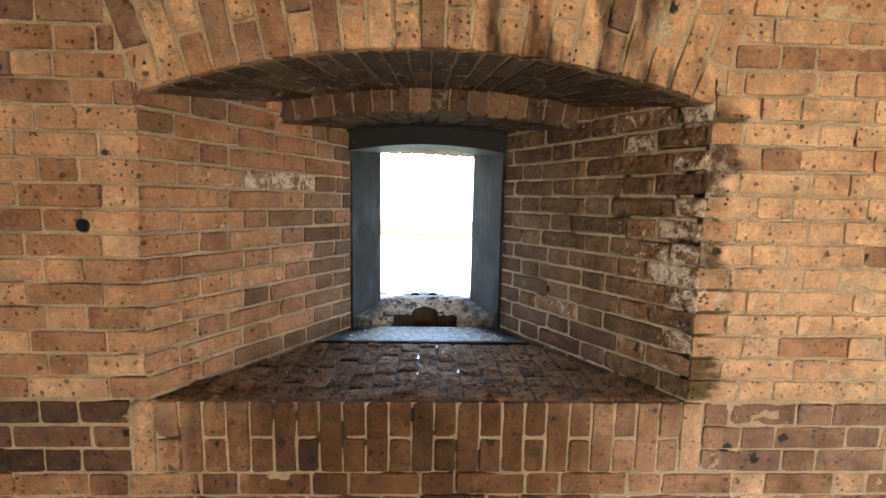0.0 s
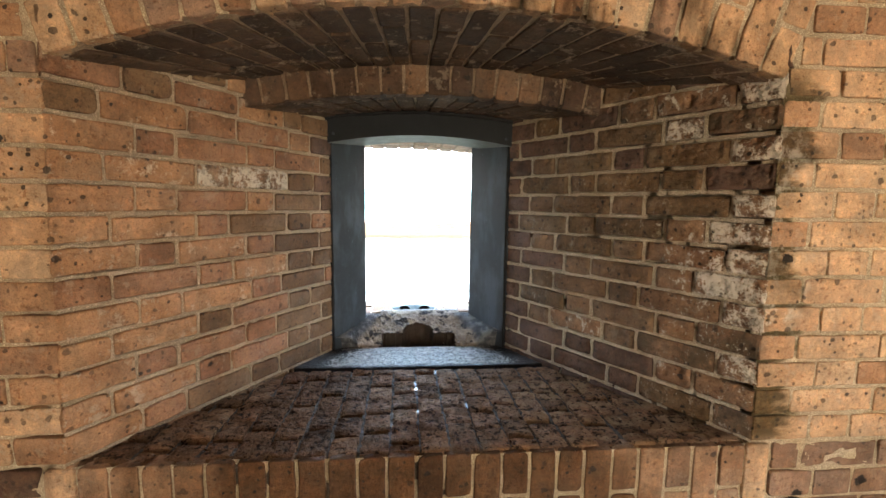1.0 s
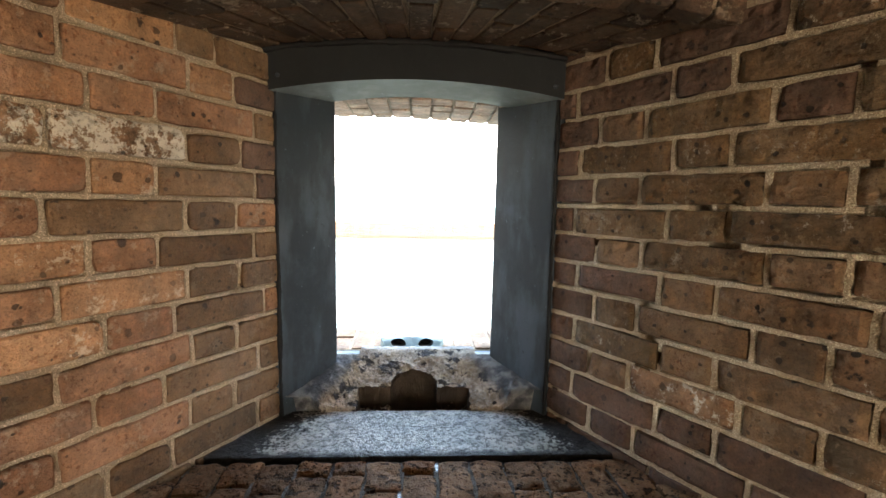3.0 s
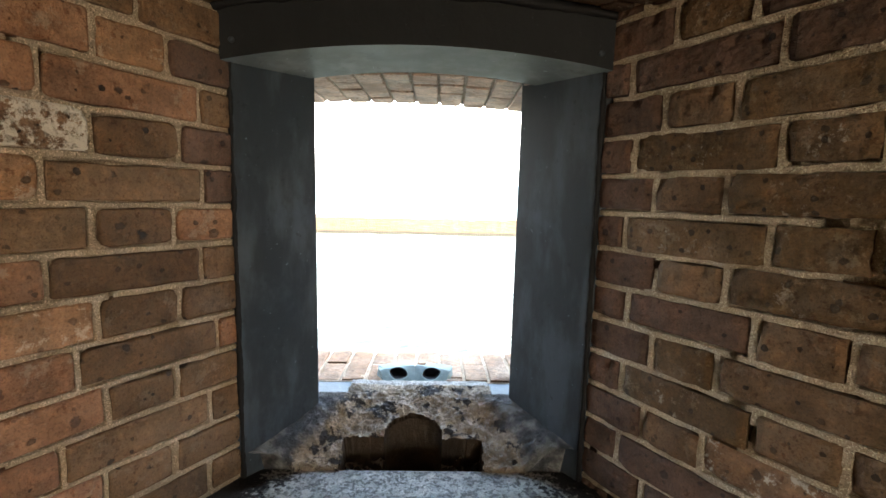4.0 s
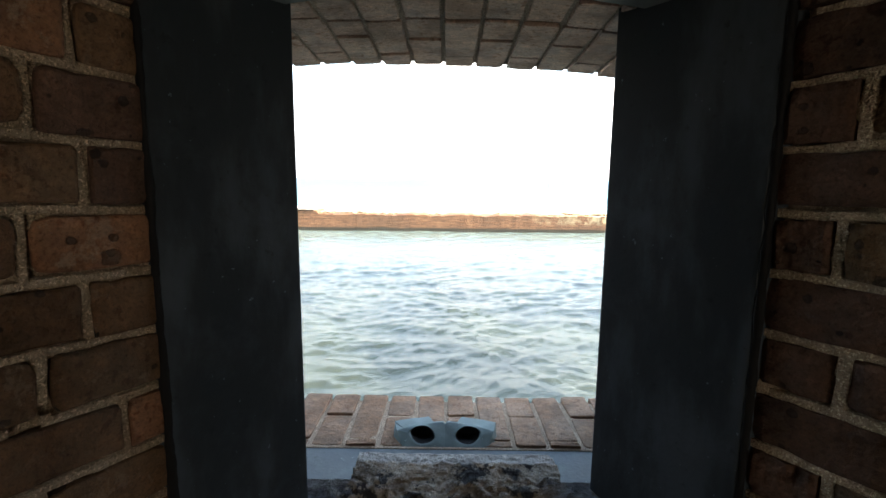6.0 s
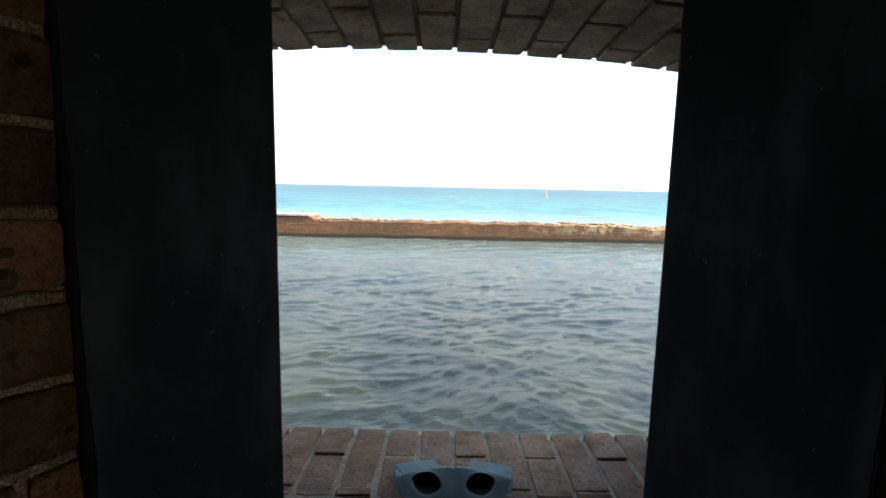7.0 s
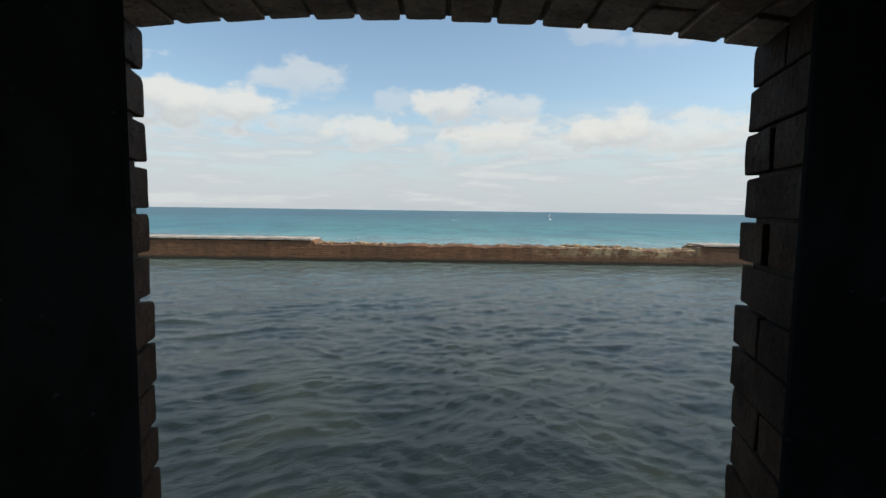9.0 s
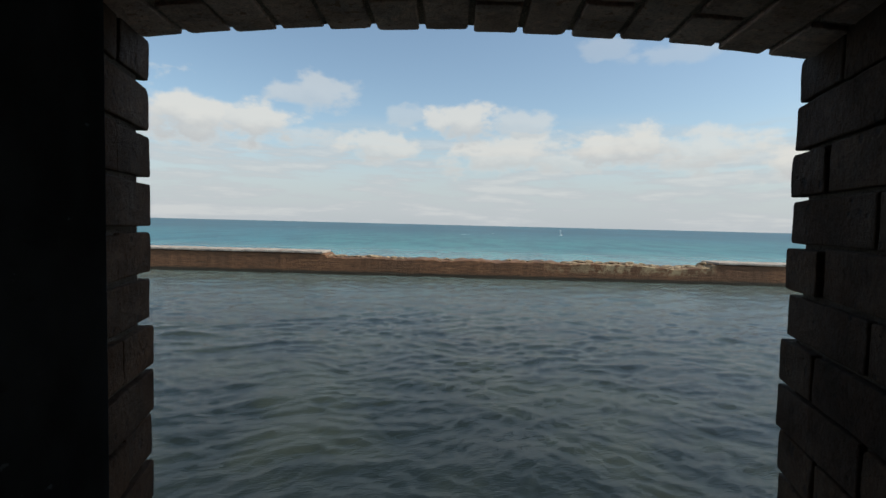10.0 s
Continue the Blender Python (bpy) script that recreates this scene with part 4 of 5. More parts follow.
while at < 70:
    spans.append((at, at + r.uniform(1.1, 1.7)))
    at = spans[-1][1]
cop = rounded(*box(-0.5, 0.5, 0, 1.5, 0, 0.09), M_COPING, "coping_slab", 0.015)
for q0, q1 in spans:
    ob = thing("coping_slab", "pale grey stone coping slab on the sea wall", "coping slab", "", cop)
    ob["group"] = "coping of the sea wall"
    ob.matrix_basis = pose((q0 + q1) / 2, Y_WALL - 0.05, wall_top((q0 + q1) / 2) + 0.02 + r.gauss(0, 0.006), 0, r.gauss(0, 0.3), r.gauss(0, 0.3)) @ Matrix.Diagonal((q1 - q0 - 0.02, 1, 1, 1))


def rubble_mesh(seed):
    rr = random.Random(seed)
    bm = bmesh.new()
    bmesh.ops.create_icosphere(bm, subdivisions=2, radius=1)
    for v in bm.verts:
        v.co *= 1 + 0.35 * noise.noise(v.co * 1.3 + Vector((seed, 0, 0)))
        v.co.z *= 0.55
    me = bpy.data.meshes.new("rubble_stone")
    bm.to_mesh(me)
    bm.free()
    me.materials.append(M_CORAL)
    return me


stones = [rubble_mesh(i) for i in range(5)]
for i in range(120):
    x = r.choice((r.uniform(-6.0, -2.2), r.uniform(4.5, 11.4), r.uniform(8.6, 11.6), r.uniform(-6, 11.4)))
    s = r.uniform(0.05, 0.13)
    ob = thing("rubble_stone", "pale broken coral stone on the sea wall crest", "stone", "", r.choice(stones))
    ob["group"] = "rubble on the sea wall"
    ob.matrix_basis = pose(x, Y_WALL + r.uniform(0.15, 0.9), wall_top(x) + s * 0.25, 0, 0, r.uniform(0, 360)) @ Matrix.Diagonal((s * 1.7, s, s, 1))

buoy = thing("channel_marker", "white channel marker post standing in the sea", "buoy")
buoy.location = (31.0, 145.0, Z_SEA)
m_white, g, b, p = material("marker_white")
g.t.links.new(g.mix(g.noise(p, 4), (0.75, 0.75, 0.73), (0.85, 0.85, 0.84)), b.inputs["Base Color"])


def lathe(name, profile, mat, n=20, smooth=True):
    V = [(rad * math.cos(2 * math.pi * i / n), rad * math.sin(2 * math.pi * i / n), z) for rad, z in profile for i in range(n)]
    F = [(j * n + i, j * n + (i + 1) % n, (j + 1) * n + (i + 1) % n, (j + 1) * n + i) for j in range(len(profile) - 1) for i in range(n)]
    F += [tuple(reversed(range(n))), tuple(range((len(profile) - 1) * n, len(profile) * n))]
    return mesh(name, V, F, mat, smooth)


part("float", lathe("float", [(0.1, -0.4), (0.42, -0.3), (0.45, 0.15), (0.2, 0.35)], m_white), buoy)
part("post", lathe("post", [(0.16, 0.3), (0.15, 1.7), (0.05, 1.8)], m_white), buoy, m=pose(0, 0, 0, 0, -8, 0))

# ---- iron throat, stone sill, block and casting ----
throat = thing("iron_throat", "dark grey painted iron lining of the embrasure throat", "iron lining")
zt = 1.705


def cheek_plate(side):
    if side < 0:
        foot = [(-0.50, Y_IRON), (-0.416, Y_IRON), (-0.292, Y_BACK), (-0.50, Y_BACK)]
    else:
        foot = [(0.42, Y_IRON), (0.42, Y_BACK + 0.03), (0.194, Y_BACK + 0.03), (0.320, Y_IRON)]
    v, f = prism(foot, foot, 0.70, zt + 0.03)
    return rounded(v, f, M_IRON, "cheek", 0.004)


part("cheek", cheek_plate(-1), throat)
part("cheek", cheek_plate(1), throat)
lv = slab_under([arch_curve(Y_IRON - 0.022, -0.43, 0.335, 1.688, 0.037), arch_curve(Y_LINTEL, -0.43, 0.335, 1.667, 0.045)], 1.90)
# paler underside: light from water and sky is put into its colour
lintel = mesh("lintel", *lv, M_LIT_UNDER)
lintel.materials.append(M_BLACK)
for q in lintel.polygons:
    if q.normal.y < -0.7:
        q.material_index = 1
part("lintel", lintel, throat, "black-painted lintel, its underside coloured pale for light from below")
bolt = lathe("bolt", [(0.006, 0), (0.006, 0.003), (0.003, 0.005)], M_IRON, 10)
for bx, bz in ((-0.405, 1.725), (0.31, 1.718)):
    part("bolt", bolt, throat, m=pose(bx, Y_IRON - 0.022, bz, 90, 0, 0))



def bead(name, pts, wid, seed, flat=False):
    """A lumpy strip of tar pressed into the joint between iron and brick."""
    V, F, m = [], [], 7
    for i, q in enumerate(pts):
        f = 1 + 0.55 * noise.noise(q * 22 + Vector((seed, 0, 0))) + 0.3 * noise.noise(q * 70)
        for j in range(m):
            an = 2 * math.pi * j / m
            c_, s_ = wid * f * math.cos(an), wid * 0.6 * f * math.sin(an)
            V.append((q.x, q.y + s_, q.z + c_) if flat else (q.x + c_, q.y + s_, q.z))
        if i:
            F += [((i - 1) * m + j, (i - 1) * m + (j + 1) % m, i * m + (j + 1) % m, i * m + j) for j in range(m)]
    return mesh(name, V, F, M_TAR, True)


part("tar_bead", bead("tar_bead", [Vector((-0.421, Y_IRON - 0.002, 0.80 + 0.008 * i)) for i in range(128)], 0.0060, 1), throat, "lumpy black tar bead")
part("tar_bead", bead("tar_bead", [Vector((0.327, Y_IRON - 0.002, 0.80 + 0.008 * i)) for i in range(128)], 0.0060, 5), throat, "lumpy black tar bead")
part("tar_bead", bead("tar_bead", [Vector((q, Y_IRON - 0.024, arc(q, *ARCH_IRON) - 0.002)) for q in (-0.44 + 0.008 * i for i in range(98))], 0.010, 9, True), throat, "lumpy black tar bead")

sill_foot = [(-0.60, 2.262), (0.50, 2.262), (0.36, 2.503), (-0.47, 2.503)]
sv, sf = prism(sill_foot, sill_foot, 0.70, 0.803)
stone_sill = thing("stone_sill", "flat grey granite slab at the foot of the iron throat", "stone slab", "", rounded(sv, sf, M_GRANITE, "stone_sill", 0.006))

# concrete block with the pintle hole: a carved, rough slope, its cement turned up against the iron cheeks
nx, ns = 210, 140
bx0, bx1 = -0.425, 0.335
prof = [(2.515, 0.760), (2.494, 0.792), (2.498, 0.814), (2.60, 0.860), (2.69, 0.897), (2.730, 0.909), (2.768, 0.906), (2.772, 0.75)]
seg = [0.0]
for (ya, za), (yc, zc) in zip(prof, prof[1:]):
    seg.append(seg[-1] + math.hypot(yc - ya, zc - za))


def along(s):
    for i in range(len(prof) - 1):
        if s <= seg[i + 1] or i == len(prof) - 2:
            f = (s - seg[i]) / (seg[i + 1] - seg[i])
            return prof[i][0] + f * (prof[i + 1][0] - prof[i][0]), prof[i][1] + f * (prof[i + 1][1] - prof[i][1])


def ease(v):
    v = max(0.0, min(1.0, v))
    return v * v * (3 - 2 * v)


bv, sunk = [], []
for j in range(ns + 1):
    y, z = along(seg[-1] * j / ns)
    for i in range(nx + 1):
        x = bx0 + (bx1 - bx0) * i / nx
        q = Vector((x, y, z))
        rough = 0.005 * noise.noise(q * 14) + 0.006 * noise.noise(q * 42) + 0.005 * noise.noise(q * 100)
        ragged = 0.010 * noise.noise(q * 28)
        dx = x + 0.05
        arch = 2.572 + 0.060 * math.sqrt(max(0.0, 1 - (dx / 0.070) ** 2)) if abs(dx) < 0.070 else 0.0
        slot = 2.565 + 0.012 * noise.noise(q * 20) if abs(dx - ragged * 0.5) < 0.165 else 0.0
        hole = j > 2 and (y < arch or y < slot)
        zz, push = z, 0.0
        if y < 2.672 and j > 2:
            left, right = -0.416 + (y - 2.47) * 0.775, 0.320 - (y - 2.47) * 0.663
            up_l, up_r = 0.850 + 0.325 * (y - 2.475), 0.872 + 0.21 * (y - 2.475)
            fl = ease(1 - (x - left - 0.035 - ragged) / 0.06)
            fr = ease(1 - (right - x - 0.03 - ragged) / 0.08)
            zz = z + max(0.0, up_l - z) * fl + max(0.0, up_r - z) * fr
            rough *= 1 - 0.6 * max(fl, fr)
            push = 0.020 * max(fl, fr) * max(0.0, 1 - (y - 2.49) / 0.08)
        elif j > 2 and not -0.235 + ragged < x < 0.150 + ragged:
            zz = min(z, 0.915 - 4.0 * (y - 2.672))
            zz = max(zz, 0.80) if y < 2.771 else z
        sunk.append(hole)
        if y > 2.70:
            rough *= 0.55
        if hole:
            deep = 0.24 if y < arch else 0.075 + 0.03 * noise.noise(q * 60)
            bv.append((x, y + deep * 0.30, z - deep))
        else:
            bv.append((x, y - push - rough * 0.5, zz + rough))
bf = [(j * (nx + 1) + i, j * (nx + 1) + i + 1, (j + 1) * (nx + 1) + i + 1, (j + 1) * (nx + 1) + i) for j in range(ns) for i in range(nx)]
# lining of the hole, a clean half round
first, nl, nd = len(bv), 28, 8
for k in range(nd + 1):
    for i in range(nl + 1):
        an = math.pi * (1.0 - i / nl)
        q = Vector((-0.05 + 0.069 * math.cos(an), 2.566 + 0.060 * math.sin(an), 0.0))
        z = 0.808 + (q.y - 2.498) * 0.455 - 0.25 * k / nd
        bv.append((q.x, q.y + 0.04 * k / nd + (0.003 * noise.noise(Vector((q.x, q.y, z)) * 40) if k else 0.0), z))
        sunk.append(True)
bf += [(first + k * (nl + 1) + i, first + k * (nl + 1) + i + 1, first + (k + 1) * (nl + 1) + i + 1, first + (k + 1) * (nl + 1) + i) for k in range(nd) for i in range(nl)]
me = mesh("concrete_block", bv, bf, M_CONCRETE)
# inside the hole and slots the shade is put into a dark brown
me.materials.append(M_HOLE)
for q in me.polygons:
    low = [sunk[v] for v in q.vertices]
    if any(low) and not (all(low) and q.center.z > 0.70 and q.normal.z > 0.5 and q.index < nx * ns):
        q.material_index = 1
block = thing("concrete_block", "rough pitted concrete block with a rounded pintle hole, in the throat", "concrete block", "", me)

strip_foot = [(-0.46, 2.69), (0.36, 2.69), (0.40, 2.868), (-0.53, 2.868)]
tv, tf = prism(strip_foot, strip_foot, 0.72, 0.859)
lead_strip = thing("lead_strip", "smooth blue-grey lead strip across the outer sill", "lead strip", "", rounded(tv, tf, M_LEAD, "lead_strip", 0.003))

casting = thing("hinge_casting", "grey cast metal shutter hinge block with two round sockets", "hinge casting")
casting.location = (-0.060, 2.864, 0.862)


def goggle(side):
    """One half of the casting: a block with an oval socket let into its sloping front, an ear standing back beside the saddle."""
    outline = [(0, -0.004), (0, 0.0315), (0.03, 0.0300), (0.07, 0.0265), (0.111, 0.0195), (0.101, 0.009), (0.094, -0.004)]
    cx, cz, rx, rz, n = 0.051, 0.0145, 0.0262, 0.0122, 72
    slope = lambda z: z * 1.45
    clip = lambda q: min(1.0, max(0.0, q))

    def edge(an):
        dx, dz = math.cos(an), math.sin(an)
        best = 1.0
        for (ax, az_), (bx_, bz_) in zip(outline, outline[1:] + outline[:1]):
            ex, ez = bx_ - ax, bz_ - az_
            den = dx * ez - dz * ex
            if abs(den) > 1e-9:
                t = ((ax - cx) * ez - (az_ - cz) * ex) / den
                w_ = ((ax - cx) * dz - (az_ - cz) * dx) / den
                if t > 0 and -1e-6 <= w_ <= 1 + 1e-6:
                    best = min(best, t)
        return cx + dx * best, cz + dz * best

    rings = [[], [], [], [], [], []]
    for i in range(n):
        an = 2 * math.pi * i / n
        ex, ez = edge(an)
        hx, hz = cx + rx * math.cos(an) * (1 + 0.12 * math.sin(2 * an)), cz + rz * math.sin(an)
        bx = ex if ex < 0.06 else 0.06 + 0.0575 * clip((ex - 0.06) / 0.034)
        by = 0.010 + slope(ez) + 0.027 * clip((ex - 0.028) / 0.010)
        rings[0].append((bx, by + 0.002, -0.004))
        rings[1].append((bx, by, ez - 0.0005))
        rings[2].append((ex, 0.004 + slope(ez), ez))
        rings[3].append((hx + (hx - cx) * 0.12, slope(hz), hz + (hz - cz) * 0.12))
        rings[4].append((hx, 0.004 + slope(hz), hz))
        rings[5].append((cx + (hx - cx) * 0.7, 0.050, cz + (hz - cz) * 0.55 - 0.006))
    V = [(side * x, y, z) for rg in rings for x, y, z in rg]
    F = [(k * n + i, k * n + (i + 1) % n, (k + 1) * n + (i + 1) % n, (k + 1) * n + i) for k in range(5) for i in range(n)]
    F += [tuple(range(5 * n, 6 * n))]
    if side > 0:
        F = [tuple(reversed(q)) for q in F]
    me = mesh("socket", V, F, M_CAST)
    # socket bores in flat black: their deep shade is put into the colour
    me.materials.append(M_TAR)
    for q in me.polygons[4 * n:]:
        q.material_index = 1
    return me


part("socket", goggle(-1), casting)
part("socket", goggle(1), casting)

# ---- brickwork: recess floor, cheeks, arches, wall, reveals ----
rng = random.Random(5)

# paving of the recess, brick on edge, the long joints still pointed, the short ones washed out
PITCH = 0.0810
strips = []
for k in range(-12, 12):
    x = 0.005 + k * PITCH
    for s, e in row(Y_FACE + 0.012, 2.258, (0.0 if k % 2 else 0.5) + rng.uniform(-0.12, 0.12), rng, "h" if rng.random() < 0.6 else "hsh"):
        ym, xm = (s + e) / 2, x + PITCH / 2
        if left_x(s, 0.8) - 0.05 < xm < right_x(s, 0.8) + 0.05:
            lay(floor_in, M_PAVE, (xm, ym, in_floor_z(ym) - max(0.0, rng.gauss(0, 0.002))), (0, 1, -0.045), (-1, 0, 0), e - s - 0.010 * rng.uniform(0.7, 1.5), PITCH - 0.005 - rng.uniform(0, 0.004), rng, worn=2.0, proud=0.003, tilt=1.2)
    strips.append(relief(lambda u, v, x=x: (x - 0.006 + 0.012 * v + 0.003 * noise.noise((x * 9, u * 7, 0)), Y_FACE + 0.03 + 0.63 * u, in_floor_z(Y_FACE + 0.03 + 0.63 * u)), 90, 3, (0, 0, 1), 0.0065, 0.010, seed=x))
part("pointing", mesh("pointing", *merged(*strips), M_WET), floor_in, "grey mortar lines holding rain water")["kind"] = "stuff"

# cheeks
# salt-white, part-white, black-grown and odd pieces: (course, piece from the outer edge)
WHITE = {-1: {(9, 2), (9, 3)}, 1: {(8, 0), (7, 0), (6, 0), (4, 0), (10, 0), (2, 0), (11, 1), (5, 0), (12, 0)}}
HALF = {-1: {(9, 1), (10, 0), (5, 3), (4, 2), (8, 0), (11, 1), (7, 1), (6, 2)}, 1: {(7, 1), (6, 1), (4, 1), (1, 0), (9, 0), (1, 1), (3, 1), (12, 1), (2, 3), (5, 1)}}
GROWN = {-1: set(), 1: {(3, 0), (0, 0), (11, 0), (12, 2), (2, 1)}}
SMOKED = {-1: {(12, 0), (5, 0), (2, 2), (0, 1), (5, 1), (11, 3)}, 1: {(5, 4), (10, 5), (9, 0)}}
for parent, fx, side, table in ((cheek_l, left_x, -1, JOINTS_L), (cheek_r, right_x, 1, JOINTS_R)):
    beds = BEDS[side]
    for n in range(-1, 14):
        za, zb = beds[0] + (n + 0.5) * beds[1], beds[2] + (n + 0.5) * beds[3]
        A, B = Vector((fx(Y_FACE, za), Y_FACE, za)), Vector((fx(Y_IRON, zb), Y_IRON, zb))
        d = (B - A).normalized()
        ln = (B - A).length
        cuts = [-0.006] + list(table[n]) + [ln + 0.006]
        for i, (s, e) in enumerate(zip(cuts, cuts[1:])):
            f = (s + e) / 2 / ln
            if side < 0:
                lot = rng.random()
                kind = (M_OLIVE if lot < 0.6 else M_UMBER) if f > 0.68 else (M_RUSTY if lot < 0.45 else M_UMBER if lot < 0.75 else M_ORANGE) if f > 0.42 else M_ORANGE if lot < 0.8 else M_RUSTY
                # top courses get darker bricks: the vault's shade, put into their colour
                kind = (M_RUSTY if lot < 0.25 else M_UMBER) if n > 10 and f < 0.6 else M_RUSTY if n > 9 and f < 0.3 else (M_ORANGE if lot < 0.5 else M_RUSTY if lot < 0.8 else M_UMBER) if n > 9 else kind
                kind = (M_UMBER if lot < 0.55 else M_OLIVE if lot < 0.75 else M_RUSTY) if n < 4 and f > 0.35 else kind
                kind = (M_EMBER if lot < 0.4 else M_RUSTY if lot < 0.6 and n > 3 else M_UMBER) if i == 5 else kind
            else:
                # damp, plus shade put into the colour: darker cheek, darkest at top and foot
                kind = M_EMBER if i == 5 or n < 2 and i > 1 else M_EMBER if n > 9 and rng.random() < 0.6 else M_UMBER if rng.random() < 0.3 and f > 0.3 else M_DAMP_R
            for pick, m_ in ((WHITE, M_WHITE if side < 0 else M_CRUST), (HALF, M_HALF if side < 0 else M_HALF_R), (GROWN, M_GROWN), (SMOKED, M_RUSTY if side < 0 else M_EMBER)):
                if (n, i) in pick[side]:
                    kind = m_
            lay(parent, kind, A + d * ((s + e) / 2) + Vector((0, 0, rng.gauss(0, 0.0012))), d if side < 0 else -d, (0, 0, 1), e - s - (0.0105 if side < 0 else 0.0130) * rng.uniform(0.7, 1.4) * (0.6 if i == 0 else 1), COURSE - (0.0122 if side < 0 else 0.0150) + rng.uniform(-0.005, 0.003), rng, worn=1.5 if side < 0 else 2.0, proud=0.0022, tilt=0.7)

# ring of the lower arch
xa, xb, sp, rise = ARCH_LO[:4]
x = xa + 0.038
while x < xb - 0.01:
    nx_, nz_ = normal_of_arc(x, xa, xb, rise)
    z = arc(x, xa, xb, sp, rise)
    hi = arc(x, *ARCH_HI)
    ln = min(0.11, max(0.06, hi - z + 0.012))
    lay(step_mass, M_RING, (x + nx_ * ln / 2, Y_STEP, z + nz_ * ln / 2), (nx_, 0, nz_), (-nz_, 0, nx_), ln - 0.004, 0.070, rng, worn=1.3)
    x += (xb - xa) / 16

# sill of upright bricks
x, k = -0.995, 0
while x < 0.86:
    wdt = 1.884 / 25 + rng.uniform(-0.002, 0.002)
    zs = [(0.574, 0.824)] if k % 2 == 0 else [(0.574, 0.694), (0.700, 0.824)]
    for za, zb in zs:
        lay(wall_face, M_FACE if x < -0.98 or x > 0.8 else M_SILL, (x + wdt / 2, Y_FACE - 0.002, (za + zb) / 2), (0, 0, 1), (-1, 0, 0), zb - za - 0.006, wdt - 0.008, rng, worn=1.2)
    x += wdt
    k += 1

# arch ring of the wall
xa, xb, sp, rise = ARCH_FACE[:4]
x, k = xa + (xb - xa) / 46, 0
while x < xb:
    nx_, nz_ = normal_of_arc(x, xa, xb, rise)
    z = arc(x, xa, xb, sp, rise)
    for s, e in ([(0, 0.246), (0.246, 0.366)] if k % 2 else [(0, 0.122), (0.122, 0.366)]):
        mid = (s + e) / 2
        # left end of the ring browner, its dimness put into the brick colour
        lay(wall_face, (M_DULL if rng.random() < 0.6 else M_FACE_DIM) if rng.random() < (0.75 if x < -0.45 else 0.14) else M_FACE, (x + nx_ * mid, Y_FACE, z + nz_ * mid), (nx_, 0, nz_), (-nz_, 0, nx_), e - s - JOINT, 0.066 + mid * 0.02, rng, worn=1.2)
    x += (xb - xa) / 23
    k += 1

# black nodule on a brick of the wall, a lumpy disc added for a dark round spot
knob = lathe("dark_nodule", [(0.021, -0.004), (0.021, 0.003), (0.017, 0.006), (0.006, 0.004)], M_TAR, 11, False)
for v in knob.vertices:
    v.co.x *= 1 + 0.16 * noise.noise(v.co * 60)
    v.co.y *= 1 + 0.16 * noise.noise(v.co * 60 + Vector((3, 0, 0)))
part("dark_nodule", knob, wall_face, "lumpy black nodule", pose(-1.094, Y_FACE - 0.001, 1.387, 90, 0, 0))

# courses of the wall: Flemish bond, counted from the corners of the recess
def from_corner(a_, b_, n, rng):
    left = b_ < 0
    first = (0.122, 0.182)[n % 2] if left else (0.170, 0.107)[n % 2]
    long_next = (n % 2 == 0) == left
    at, cuts = first, [0.0, first]
    while at < b_ - a_:
        at += (0.243 if long_next else 0.121) * (1 + rng.uniform(-0.035, 0.035))
        long_next = not long_next
        cuts.append(min(at, b_ - a_))
    if cuts[-1] - cuts[-2] < 0.05:
        cuts.pop(-2)
    return [(b_ - q, b_ - p) if left else (a_ + p, a_ + q) for p, q in zip(cuts, cuts[1:])]


rest = []
for n in range(-11, 33):
    pitch = COURSE if n >= 0 else 0.0835         # thicker courses under the sill
    z = Z0 + (n + 0.5) * pitch - (0.004 if n < 0 else 0.0)
    spans = []
    if z < 0.57 or z > 2.36:
        spans = [(-2.7, 2.9)]
    elif z < 0.82:
        spans = [(-2.7, -1.0), (0.895, 2.9)]
    elif z < 1.77:
        spans = [(-2.7, left_x(Y_FACE, z)), (right_x(Y_FACE, z), 2.9)]
    else:
        lean = (min(z, 2.13) - 1.79) * 0.31
        cut = max(0.0, z - 2.13) * 3.4
        spans = [(-2.7, -0.918 - lean + cut), (0.838 + lean - cut, 2.9)]
    for a_, b_ in spans:
        pieces = row(a_, b_, 0.3 + 0.5 * (n % 2) + rng.uniform(-0.1, 0.1), rng, "sh" if rng.random() < 0.75 else "ssh")
        if 0.82 < z < 1.77:
            pieces = from_corner(a_, b_, n, rng)
        for s, e in pieces:
            xm, ln, ht = (s + e) / 2, e - s - 0.0095 * rng.uniform(0.6, 1.3), pitch - 0.010 + rng.uniform(-0.003, 0.003)
            if -1.62 < xm < 1.62 and 0.42 < z < 2.16:
                # browner bricks at left and top: the light's falloff put into their colour
                dim_share = 0.75 if z < 0.57 else 0.97 if 0.57 < z < 0.82 else 0.85 if xm < -0.9 and z > 1.72 else 0.55 if xm < 0 else 0.08
                kind = M_FACE_DIM if rng.random() < dim_share else M_FACE
                if (0.57 < z < 0.82 and xm > 0 and rng.random() < 0.85) or (z > 1.72 and xm < -0.9 and rng.random() < 0.45):
                    kind = M_DULL
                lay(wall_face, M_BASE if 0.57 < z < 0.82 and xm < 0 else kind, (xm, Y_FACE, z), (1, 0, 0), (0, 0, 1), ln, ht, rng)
            else:
                rest.append(((xm, Y_FACE + rng.gauss(0, 0.002), z), (1, 0, 0), (0, 0, 1), ln, ht, 0.05, rng.random()))
part("bricks", joined("bricks", rest, M_REST), wall_face)["kind"] = "stuff"


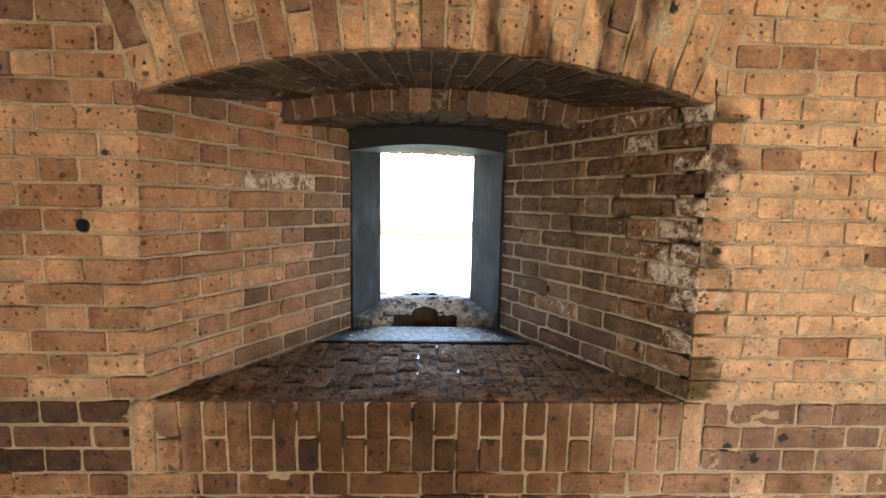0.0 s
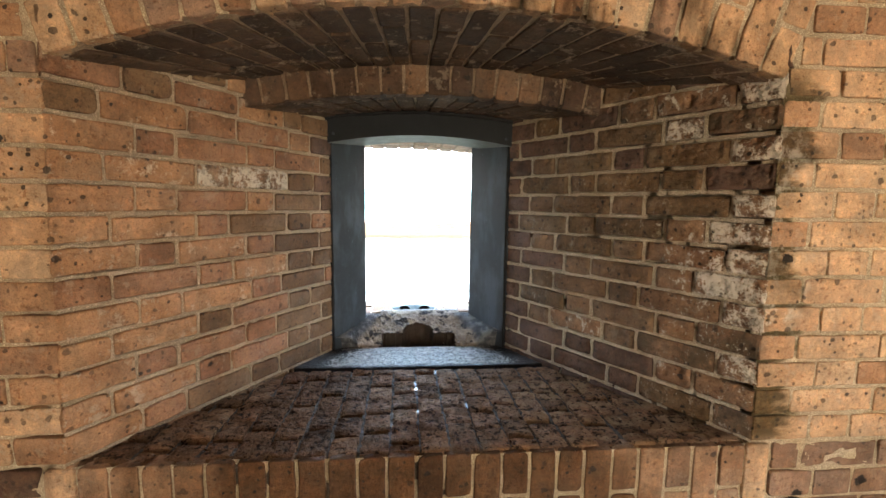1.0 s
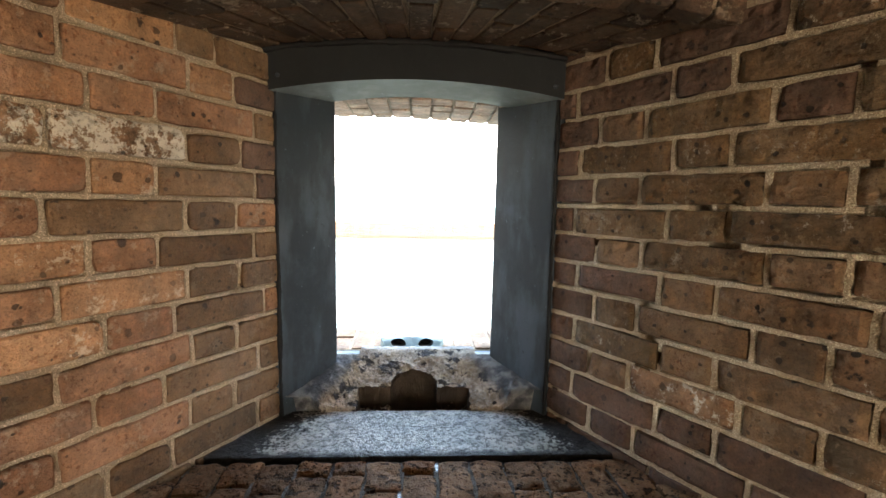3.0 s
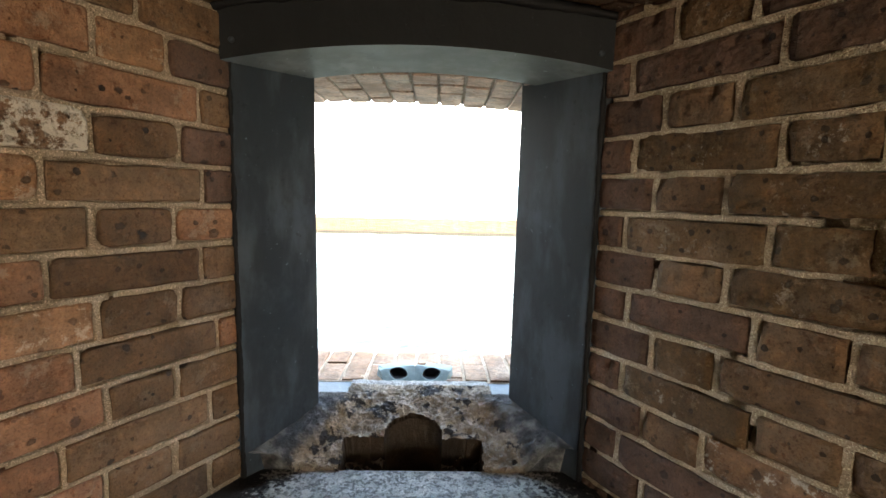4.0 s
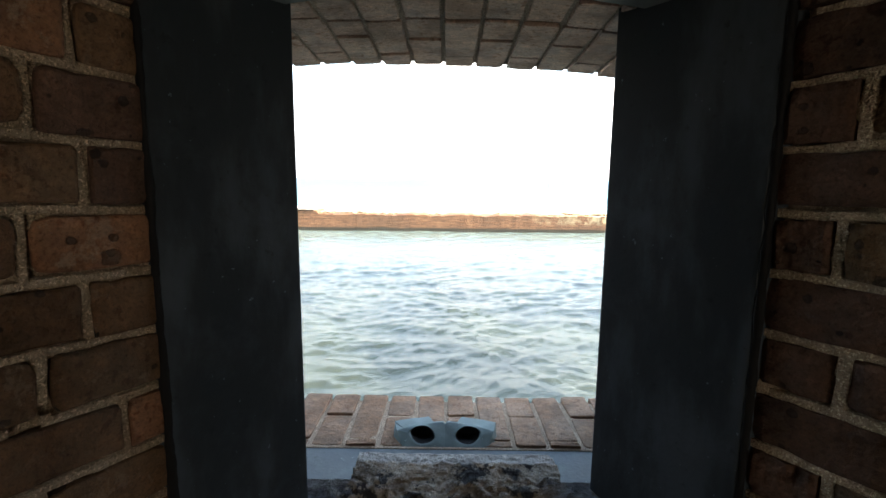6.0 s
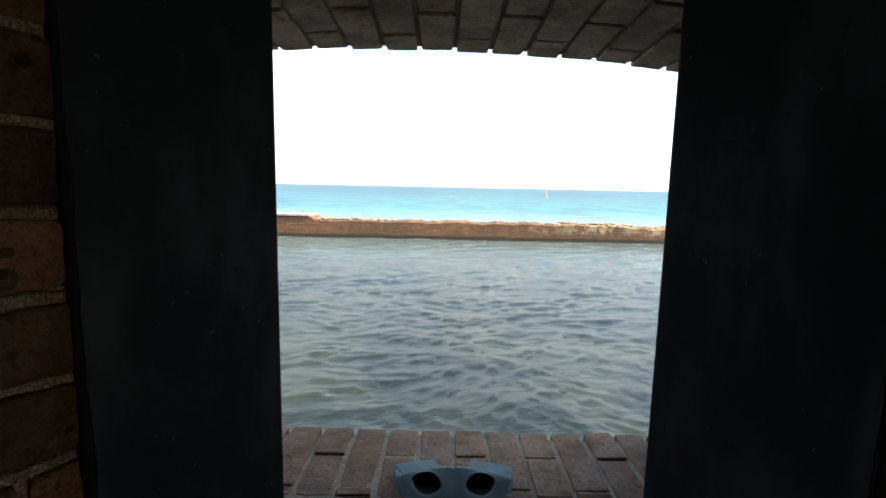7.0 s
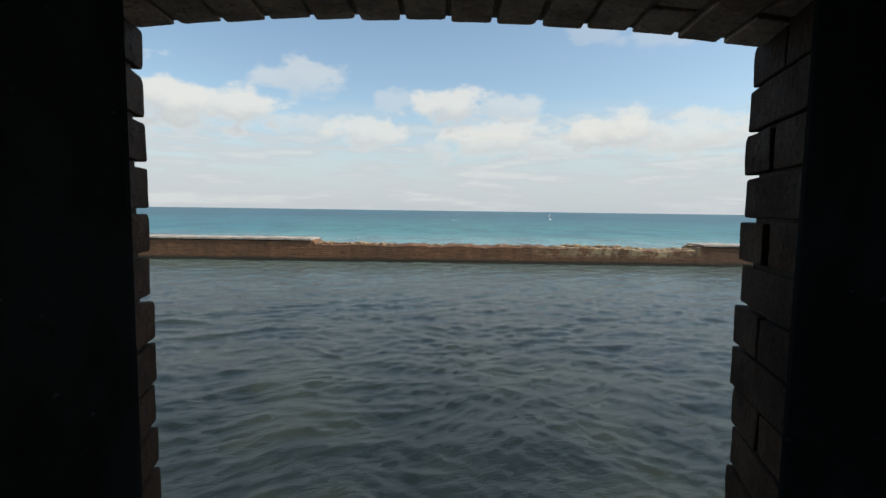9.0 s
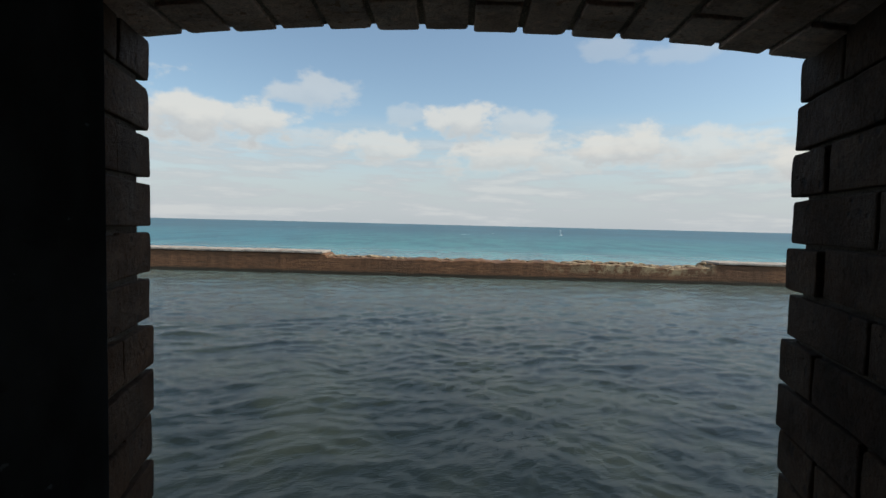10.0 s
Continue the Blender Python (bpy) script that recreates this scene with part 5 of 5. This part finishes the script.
def soffit_bricks(parent, y0_, y1_, arch0, arch1, mat, name, pitch=0.079, worn=1.2, seed=1, gap=0.010, outer=False):
    """The underside of an arch that widens from one end to the other; pieces lie along it."""
    rr, lots = random.Random(seed), []
    n = max(int(round((arch0[1] - arch0[0]) / pitch)), int(round((arch1[1] - arch1[0]) / pitch)))
    for i in range(n):
        f = (i + 0.5) / n
        pt = []
        for yy, ar in ((y0_, arch0), (y1_, arch1)):
            xx = ar[0] + (ar[1] - ar[0]) * f
            pt.append(Vector((xx, yy, arc(xx, *ar))))
        d = pt[1] - pt[0]
        wid = [(ar[1] - ar[0]) / n for ar in (arch0, arch1)]
        pieces = row(0.0, d.length, (0.62 if i % 2 else 0.0) + rr.uniform(-0.05, 0.05), rr, "sh")
        if outer:                                # bonded from the outer edge inwards
            cuts = [0.0, 0.236, 0.357, 0.6] if i % 2 else [0.0, 0.118, 0.355, 0.6]
            cuts = [q + rr.gauss(0, 0.006) * (q > 0) for q in cuts]
            pieces = [(max(0.0, d.length - q), d.length - p) for p, q in zip(cuts, cuts[1:]) if d.length - p > 0.02]
        for s, e in pieces:
            q = (s + e) / 2 / d.length
            O = pt[0] + d * q
            ar = [a0 + (a1 - a0) * q for a0, a1 in zip(arch0, arch1)]
            sx_, cz_ = normal_of_arc(O.x, ar[0], ar[1], ar[3])
            lots.append((O + Vector((0, 0, rr.gauss(0, 0.0016))), d, (cz_, 0, -sx_), e - s - gap * (1.7 if outer else 1.0), wid[0] + (wid[1] - wid[0]) * q - gap, 0.05, rr.random()))
    part(name, joined(name, lots, mat, worn), parent)["kind"] = "stuff"


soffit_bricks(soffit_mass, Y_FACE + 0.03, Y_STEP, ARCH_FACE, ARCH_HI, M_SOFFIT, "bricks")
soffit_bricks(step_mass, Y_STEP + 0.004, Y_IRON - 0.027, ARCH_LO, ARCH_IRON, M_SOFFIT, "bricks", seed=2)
soffit_bricks(out_soffit, Y_LINTEL + 0.004, Y_SOFFIT, ARCH_OUT_IN, ARCH_OUT, M_OUTER_I, "bricks", pitch=0.073, seed=3, worn=0.8, gap=0.008, outer=True)

# outer sill and jambs
x, k = -0.0585 - 8 * 0.0758, 0
while x < 0.46:
    wdt = 0.0758
    for s, e in [(3.117 - q, 3.117 - p_) for p_, q in (((0.0, 0.228), (0.228, 0.254)) if k % 2 else ((0.0, 0.117), (0.117, 0.254)))]:
        xm = x + wdt / 2
        s = max(s, 2.952) if abs(xm + 0.06) < 0.08 else s      # the casting is let into these
        if e - s < 0.015:
            continue
        ym = (s + e) / 2
        lay(floor_out, M_OUTER, (xm, ym, out_floor_z(ym)), (0, 1, -0.012), (-1, 0, 0), e - s - 0.007, wdt - 0.010, rng, worn=1.0, tilt=0.6)
    x += wdt
    k += 1
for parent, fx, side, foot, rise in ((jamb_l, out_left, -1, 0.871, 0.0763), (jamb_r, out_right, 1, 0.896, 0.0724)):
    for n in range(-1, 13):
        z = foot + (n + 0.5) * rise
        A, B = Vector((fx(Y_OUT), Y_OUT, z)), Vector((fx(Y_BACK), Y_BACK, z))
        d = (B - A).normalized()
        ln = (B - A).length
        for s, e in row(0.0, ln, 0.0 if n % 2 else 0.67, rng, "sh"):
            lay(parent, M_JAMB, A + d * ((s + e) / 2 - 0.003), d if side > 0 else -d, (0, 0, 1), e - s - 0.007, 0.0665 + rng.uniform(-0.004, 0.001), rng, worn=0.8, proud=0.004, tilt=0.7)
